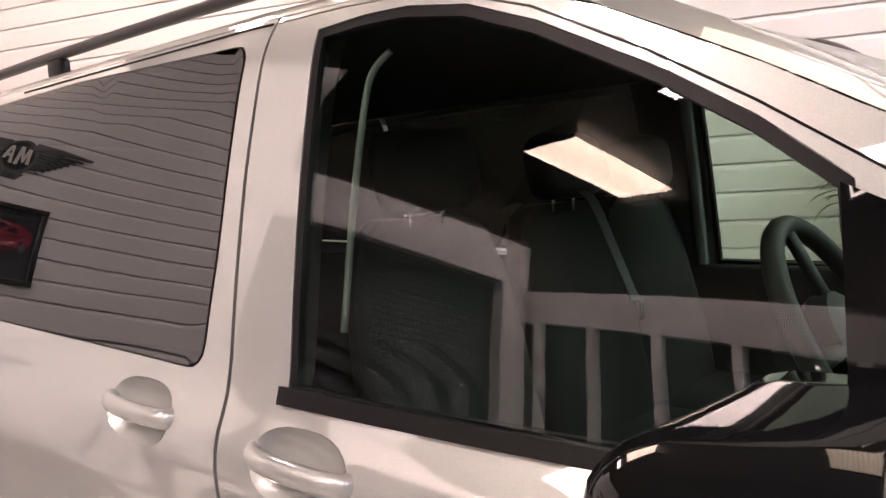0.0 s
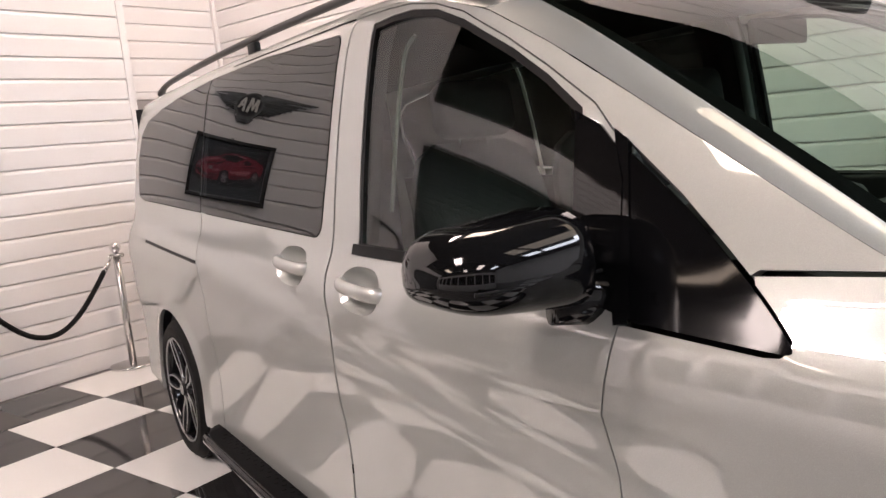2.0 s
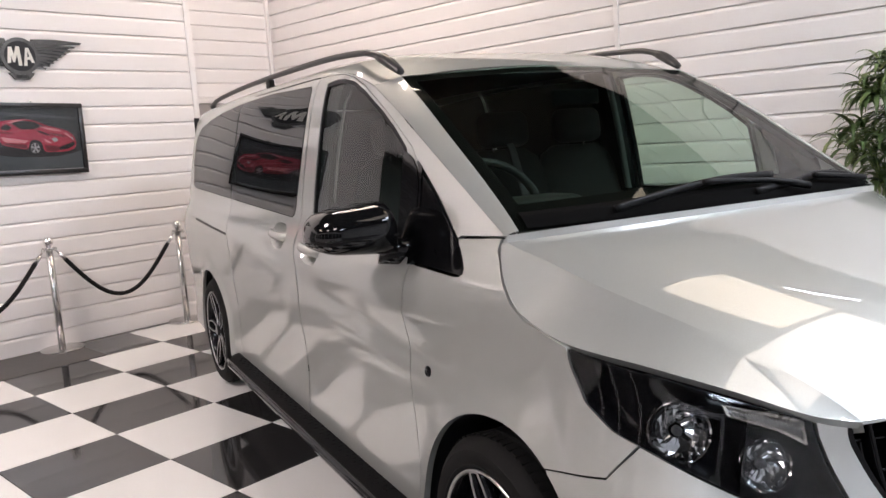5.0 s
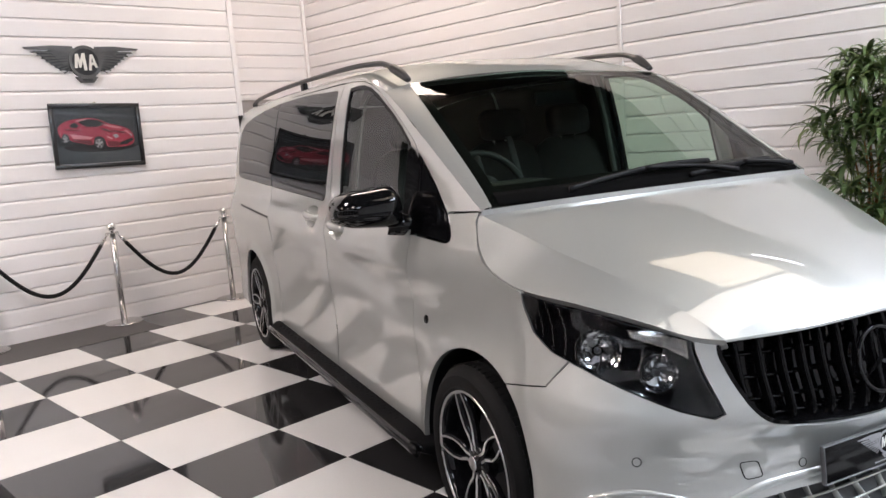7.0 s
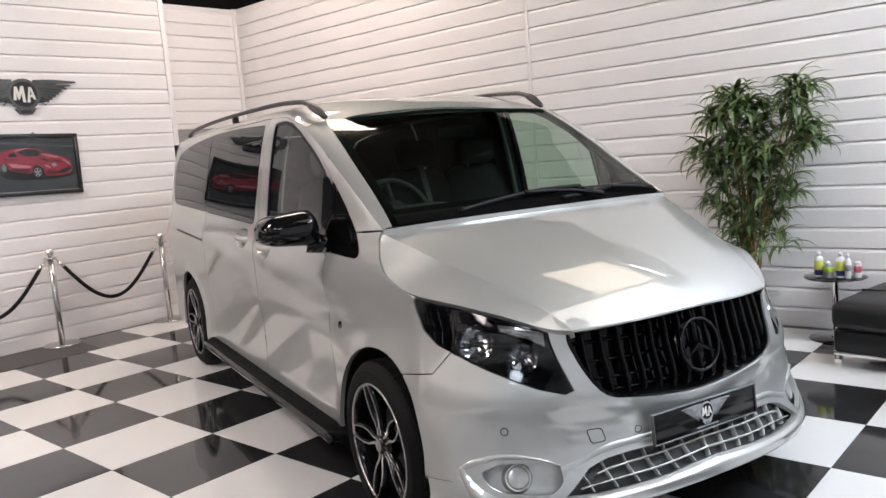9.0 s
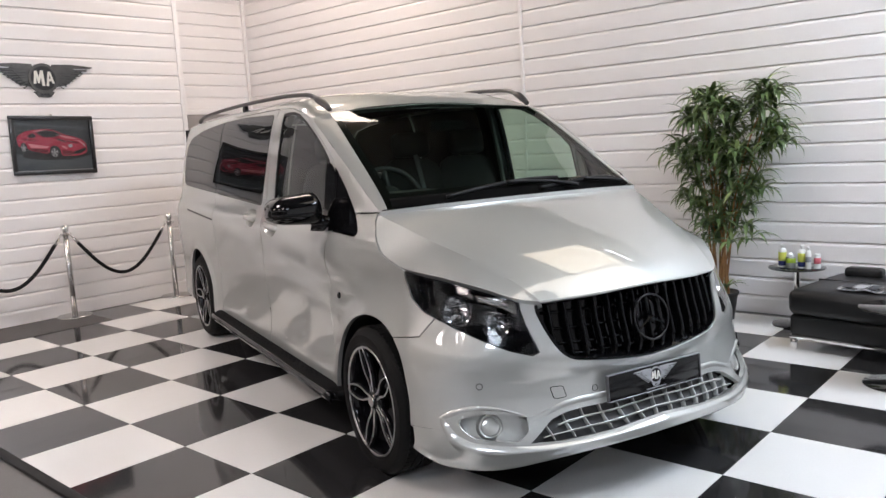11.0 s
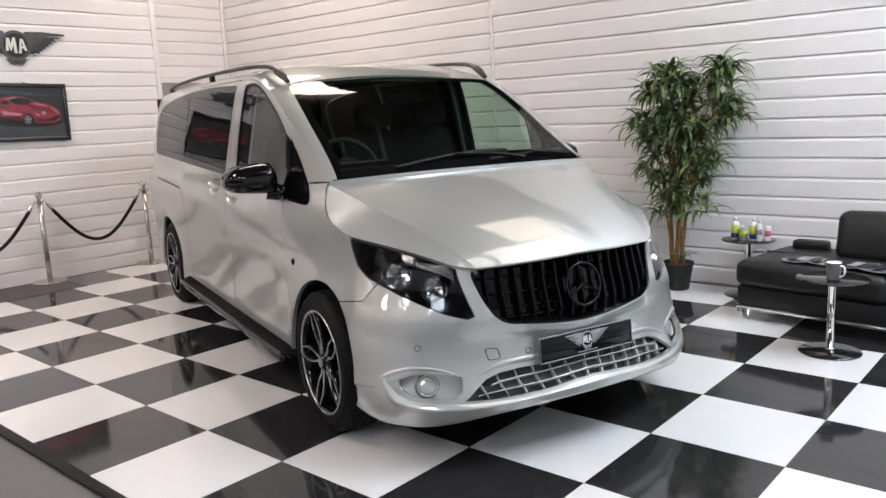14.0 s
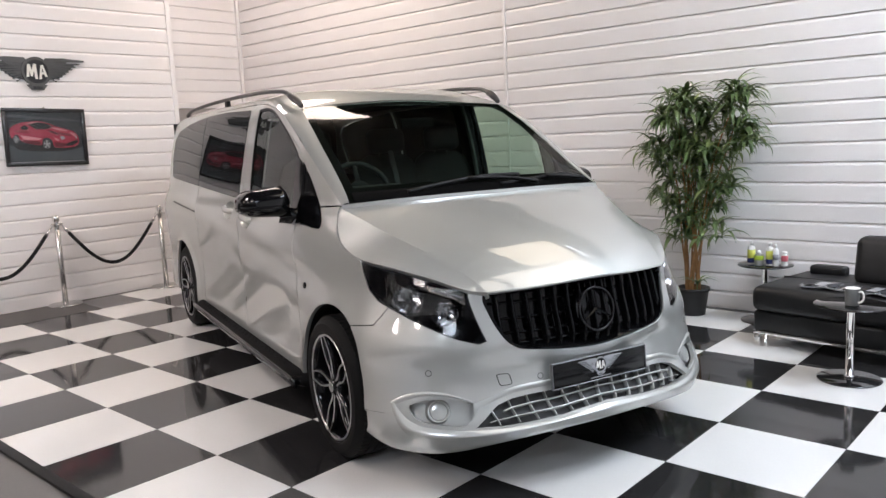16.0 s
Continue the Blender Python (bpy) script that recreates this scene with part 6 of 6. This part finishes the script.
first = barrier_post()
first.matrix_basis = pose(*POSTS[0], 0)
for x, y in POSTS[1:]:
    copy_thing(first, pose(x, y, 0))
for (xa, ya), (xb, yb) in zip(POSTS, POSTS[1:]):
    a, b = Vector((xa, ya + 0.055, 0.805)), Vector((xb, yb - 0.055, 0.805))
    rope = thing("barrier_rope", Matrix.Translation(a), "black twisted rope hanging between two barrier posts", "rope", "rope barrier")
    sag = 0.44

    def hang(f):
        return Vector((0, (b.y - a.y) * f, -sag * (1 - (2 * f - 1) ** 2) * (0.72 + 0.28 * (1 - (2 * f - 1) ** 2)) + (b.z - a.z) * f))

    for k in range(3):
        pts = []
        for i in range(221):
            f = 0.05 + 0.90 * i / 220
            d = (hang(f + 0.002) - hang(f - 0.002)).normalized()
            side = Vector((1, 0, 0))
            up = d.cross(side)
            ang = 2 * math.pi * (i / 10.0 + k / 3)
            pts.append(hang(f) + (side * math.cos(ang) + up * math.sin(ang)) * 0.0085)
        bm = bmesh.new()
        tube(bm, pts, 0.0105, 6)
        part("strand", bm, ROPE, rope)
    for f0, f1 in ((0.0, 0.058), (1.0, 0.942)):
        bm = bmesh.new()
        tube(bm, [hang(f0), hang(f0 * 0.7 + f1 * 0.3), hang(f0 * 0.65 + f1 * 0.35), hang(f1)], [0.005, 0.008, 0.0175, 0.0175], 12)
        part("end_cap", bm, CHROME, rope)

# ---- seating corner ----
SOFA = Matrix.Translation((3.80, 3.345, 0)) @ pose(0, 0, 0, 0, 0, -8.4)
sofa = thing("sofa", SOFA, "low black leather sofa with chrome runners by the back wall", "sofa")


def cushion(x0, x1, y0, y1, z0, z1, r, puff=0.012, seg=4, m=None):
    """A padded block with soft edges and a swelling top."""
    bm = bmesh.new()
    box(bm, x0, x1, y0, y1, z0, z1, r, seg)
    bmesh.ops.subdivide_edges(bm, edges=[e for e in bm.edges if e.calc_length() > 0.25], cuts=6, use_grid_fill=True)
    for v in bm.verts:
        fx, fy, fz = (v.co.x - x0) / (x1 - x0) * 2 - 1, (v.co.y - y0) / (y1 - y0) * 2 - 1, (v.co.z - z0) / (z1 - z0) * 2 - 1
        k = puff * (1 - fx**4) * (1 - fy**4)
        v.co.z += k * fz + 0.004 * noise.noise(Vector((v.co.x * 5, v.co.y * 5, 3.0)))
        v.co.y += puff * 0.7 * (1 - fx**4) * (1 - fz**4) * fy
        v.co.x += puff * 0.7 * (1 - fy**4) * (1 - fz**4) * fx
    if m is not None:
        bmesh.ops.transform(bm, matrix=m, verts=bm.verts)
    return bm


part("base", cushion(0.0, 1.95, 0.0, 0.78, 0.095, 0.235, 0.02, 0.004), LEATHER, sofa)
part("seat_pad", cushion(-0.01, 0.97, -0.02, 0.79, 0.235, 0.405, 0.05, 0.014), LEATHER, sofa)
part("seat_pad", cushion(0.97, 1.96, -0.02, 0.79, 0.235, 0.405, 0.05, 0.014), LEATHER, sofa)
part("seat_seam", new_box(0.02, 1.93, 0.385, 0.392, 0.40, 0.421, 0.002), LEATHER, sofa)
part("backrest", cushion(0.47, 1.95, 0.42, 0.60, 0.400, 0.735, 0.06, 0.016, 5, Matrix.Translation((0, 0.42, 0.40)) @ pose(0, 0, 0, -9, 0, 0) @ Matrix.Translation((0, -0.42, -0.40))), LEATHER, sofa)
part("head_pad", cushion(0.10, 0.34, 0.60, 0.70, 0.405, 0.475, 0.02, 0.006), LEATHER, sofa)
for y in (0.01, 0.77):
    part("runner", new_box(0.0, 1.95, y - 0.012, y + 0.012, 0.074, 0.098, 0.004), CHROME, sofa)
for x in (0.03, 1.92):
    for y in (0.01, 0.77):
        part("foot", new_box(x - 0.022, x + 0.022, y - 0.012, y + 0.012, 0.0, 0.075, 0.003), CHROME, sofa)


def round_table(x, y, top, label):
    t = thing("round_table", pose(x, y, 0), label, "table", "round side tables")
    bm = bmesh.new()
    lathe(bm, [(0.0, top - 0.008), (0.196, top - 0.008), (0.200, top - 0.005), (0.200, top - 0.003), (0.197, top), (0.0, top)], 64)
    part("tabletop", bm, SMOKED, t, "smoked glass top")
    bm = bmesh.new()
    lathe(bm, [(0.0, 0.0), (0.172, 0.0), (0.175, 0.003), (0.172, 0.008), (0.03, 0.014), (0.0, 0.014)], 56)
    part("foot", bm, BLACK_GLASS, t, "black round foot")
    bm = bmesh.new()
    lathe(bm, [(0.030, 0.012), (0.030, 0.03), (0.0225, 0.032), (0.0225, top - 0.03), (0.05, top - 0.012), (0.05, top - 0.008)], 28)
    part("column", bm, CHROME, t)
    return t


round_table(3.64, 4.02, 0.44, "smoked glass side table on a chrome column beside the sofa")
round_table(4.535, 2.87, 0.45, "smoked glass side table with a chrome column holding a mug")

mug = thing("mug", pose(4.545, 2.845, 0.4505, 0, 0, -20), "matt grey mug with a white inside on the glass table", "mug")
bm = bmesh.new()
lathe(bm, [(0.0, 0.0), (0.034, 0.0), (0.037, 0.003), (0.041, 0.095), (0.0415, 0.098)], 36, cap=False)
part("cup", bm, MUG_GREY, mug)
bm = bmesh.new()
lathe(bm, [(0.0415, 0.098), (0.040, 0.0995), (0.0385, 0.098), (0.034, 0.008), (0.0, 0.006)], 36, cap=False)
part("inside", bm, MUG_WHITE, mug)
bm = bmesh.new()
tube(bm, spline([(0.038, 0, 0.080), (0.058, 0, 0.084), (0.069, 0, 0.066), (0.066, 0, 0.038), (0.050, 0, 0.022), (0.035, 0, 0.020)], 5), 0.0055, 10)
part("handle", bm, MUG_WHITE, mug)

# magazines on the seat
for k, (dx, dy, turn, w, d) in enumerate(((0.44, 0.17, 4, 0.34, 0.20), (0.78, 0.16, -6, 0.36, 0.22), (1.12, 0.14, 8, 0.36, 0.22))):
    mag = thing("magazine", SOFA @ pose(dx, dy, 0.421, 0, 0, turn), "glossy magazine lying open on the black sofa", "magazine", "magazines")
    rows = []
    for i in range(13):
        f = i / 12 * 2 - 1
        rows.append([Vector((w / 2 * f, d * (j / 6 - 0.5), 0.004 + 0.012 * math.exp(-((f / 0.28) ** 2)) + 0.006 * (abs(f) ** 3) * (1 + 0.4 * math.sin(j)))) for j in range(7)])
    part("page", sheet(rows, 0.004), PAPER, mag)
    for i in range(4):
        part("picture_block", new_box(-w / 2 + 0.02 + 0.075 * i, -w / 2 + 0.08 + 0.075 * i, -d * 0.35, d * 0.3, 0.0185, 0.0192), (PRINT_BLACK, GREY_PRINT, PRINT_DARK, PRINT_BLACK)[i], mag)


def bottle(name, x, y, turn, profile, mat, label, bands=(), cap=None, cap_mat=None):
    t = thing(name, pose(x, y, 0.4405, 0, 0, turn), label, name.split("_")[-1], "bottles on the side table")
    bm = bmesh.new()
    lathe(bm, profile, 24)
    part("body", bm, mat, t)
    for z0, z1, r, m in bands:
        bm = bmesh.new()
        lathe(bm, [(r, z0), (r + 0.0006, z0 + 0.001), (r + 0.0006, z1 - 0.001), (r, z1)], 24, cap=False)
        part("label_band", bm, m, t)
    if cap:
        bm = bmesh.new()
        lathe(bm, cap, 18)
        part("cap", bm, cap_mat or BOTTLE_WHITE, t)
    return t


BP = [(0.0, 0.0), (0.026, 0.0), (0.028, 0.003), (0.028, 0.118), (0.024, 0.134), (0.012, 0.142), (0.012, 0.148)]
for x, y in ((3.545, 3.99), (3.685, 3.985)):
    bottle("spray_bottle", x, y, 0, BP, BOTTLE_WHITE, "white bottle with yellow and navy label on the side table", ((0.012, 0.048, 0.0284, LABEL_NAVY), (0.048, 0.112, 0.0284, LABEL_YELLOW)), [(0.0, 0.146), (0.014, 0.146), (0.014, 0.168), (0.011, 0.172), (0.0, 0.172)])
bottle("round_tin", 3.612, 3.965, 0, [(0.0, 0.0), (0.033, 0.0), (0.034, 0.002), (0.034, 0.078), (0.031, 0.082), (0.0, 0.082)], TIN, "grey tin with a green band on the side table", ((0.040, 0.074, 0.0342, LABEL_GREEN),), [(0.0, 0.082), (0.016, 0.082), (0.016, 0.100), (0.010, 0.112), (0.0, 0.112)])
bottle("spray_bottle", 3.735, 3.965, 0, [(0.0, 0.0), (0.019, 0.0), (0.020, 0.002), (0.020, 0.115), (0.015, 0.130), (0.008, 0.136), (0.008, 0.142)], BOTTLE_WHITE, "slim white bottle with a dark label on the side table", ((0.05, 0.09, 0.0203, GREY_PRINT),), [(0.0, 0.14), (0.009, 0.14), (0.007, 0.168), (0.0, 0.168)])
bottle("cream_jar", 3.785, 4.01, 0, [(0.0, 0.0), (0.022, 0.0), (0.023, 0.002), (0.023, 0.085), (0.020, 0.09), (0.0, 0.09)], BOTTLE_WHITE, "white jar with a pink label on the side table", ((0.035, 0.078, 0.0233, LABEL_PINK),), [(0.0, 0.09), (0.021, 0.09), (0.021, 0.106), (0.0, 0.108)])

# ---- potted plant ----
plant = thing("potted_plant", pose(3.09, 3.96, 0), "tall potted cane plant with drooping narrow green leaves", "plant")
bm = bmesh.new()
lathe(bm, [(0.0, 0.0), (0.092, 0.0), (0.096, 0.006), (0.122, 0.195), (0.131, 0.20), (0.131, 0.222), (0.121, 0.222), (0.112, 0.19), (0.0, 0.188)], 32)
part("pot", bm, POT, plant)
bm = bmesh.new()
lathe(bm, [(0.0, 0.196), (0.06, 0.198), (0.113, 0.19)], 20)
part("soil", bm, SOIL, plant)
rng = random.Random(7)
tips = []
for k in range(13):
    a = 2 * math.pi * k / 13 + rng.uniform(-0.2, 0.2)
    r = rng.uniform(0.02, 0.07)
    h = rng.uniform(0.95, 1.55)
    lean = Vector((rng.uniform(-0.10, 0.06), rng.uniform(-0.06, 0.06), 0)) if k % 5 else Vector((0.30, 0.0, 0))
    p0 = Vector((r * math.cos(a), r * math.sin(a), 0.17))
    path = [p0 + lean * f**1.6 + Vector((0.008 * math.sin(9 * f + k), 0.008 * math.cos(7 * f + k), h * f)) for f in np.linspace(0, 1, 12)]
    bm = bmesh.new()
    tube(bm, path, [0.0092 - 0.004 * f for f in np.linspace(0, 1, 12)], 8)
    for f in np.linspace(0.08, 0.95, 9):
        i = int(f * 11)
        q = path[i]
        lathe(bm, [(0.0094 - 0.004 * f, -0.003), (0.0112 - 0.004 * f, 0.0), (0.0094 - 0.004 * f, 0.003)], 8, Matrix.Translation(q), cap=False)
    part("cane", bm, CANE, plant)
    tips.append(path[-1])


def leaf(bm, root, heading, pitch, length, width, droop):
    """One long drooping leaf, folded along its middle."""
    d = Vector((math.cos(heading), math.sin(heading), 0))
    side = Vector((-d.y, d.x, 0))
    prev, p, ang, n = None, root.copy(), pitch, 6
    for i in range(n + 1):
        f = i / n
        w = width * (math.sin(math.pi * min(1, f * 0.92 + 0.10)) ** 0.8) * (1 - f**5)
        up = Vector((0, 0, 1)) * math.cos(ang) - d * math.sin(ang)
        row = [bm.verts.new(p - side * w + up * w * 0.35), bm.verts.new(p), bm.verts.new(p + side * w + up * w * 0.35)]
        if prev:
            bm.faces.new((prev[0], prev[1], row[1], row[0]))
            bm.faces.new((prev[1], prev[2], row[2], row[1]))
        prev = row
        p = p + (d * math.cos(ang) + Vector((0, 0, 1)) * math.sin(ang)) * (length / n)
        ang -= droop / n


LOBES = [((-0.14, -0.03, 1.60), (0.33, 0.20, 0.22), 28), ((-0.26, -0.02, 1.33), (0.26, 0.20, 0.20), 19), ((0.38, -0.02, 1.62), (0.17, 0.15, 0.18), 14), ((0.38, 0.0, 1.38), (0.17, 0.15, 0.14), 11), ((0.08, -0.04, 1.38), (0.24, 0.22, 0.18), 19), ((0.17, 0.0, 1.10), (0.20, 0.18, 0.16), 12), ((-0.20, -0.04, 0.98), (0.20, 0.18, 0.18), 10), ((0.05, -0.06, 0.84), (0.20, 0.20, 0.16), 9), ((-0.13, -0.05, 0.68), (0.14, 0.16, 0.14), 5), ((0.12, -0.04, 0.64), (0.13, 0.14, 0.12), 3)]
for centre, radii, count in LOBES:
    for _ in range(count):
        while True:
            o = Vector([rng.uniform(-1, 1) for _ in range(3)])
            if o.length < 1:
                break
        root = Vector((centre[0] * 0.88 + 0.04, centre[1], centre[2])) + Vector((o.x * radii[0] * 0.78, o.y * radii[1], o.z * radii[2]))
        root.y = min(root.y, 0.20)
        bm = bmesh.new()
        n = rng.randint(9, 13)
        for k in range(n):
            hd = 2 * math.pi * k / n + rng.uniform(-0.3, 0.3)
            ln = rng.uniform(0.15, 0.27)
            if root.y + ln * math.sin(hd) > 0.26:
                ln *= 0.45
            leaf(bm, root + Vector((0, 0, rng.uniform(-0.02, 0.03))), hd, rng.uniform(0.1, 1.05), ln, rng.uniform(0.012, 0.020), rng.uniform(1.2, 2.4))
        near = min(tips, key=lambda q: (q - root).length)
        mid = near.lerp(root, 0.5) + Vector((0, 0, 0.02))
        tube(bm, [near - Vector((0, 0, 0.10)), mid, root], 0.0035, 5)
        part("frond", bm, LEAF, plant)
bm = bmesh.new()
for k in range(9):
    leaf(bm, Vector((0.06, -0.05, 0.25)), 2 * math.pi * k / 9, 0.9, 0.20, 0.010, 1.6)
tube(bm, [Vector((0.05, -0.04, 0.18)), Vector((0.06, -0.05, 0.26))], 0.005, 6)
part("frond", bm, LEAF, plant)
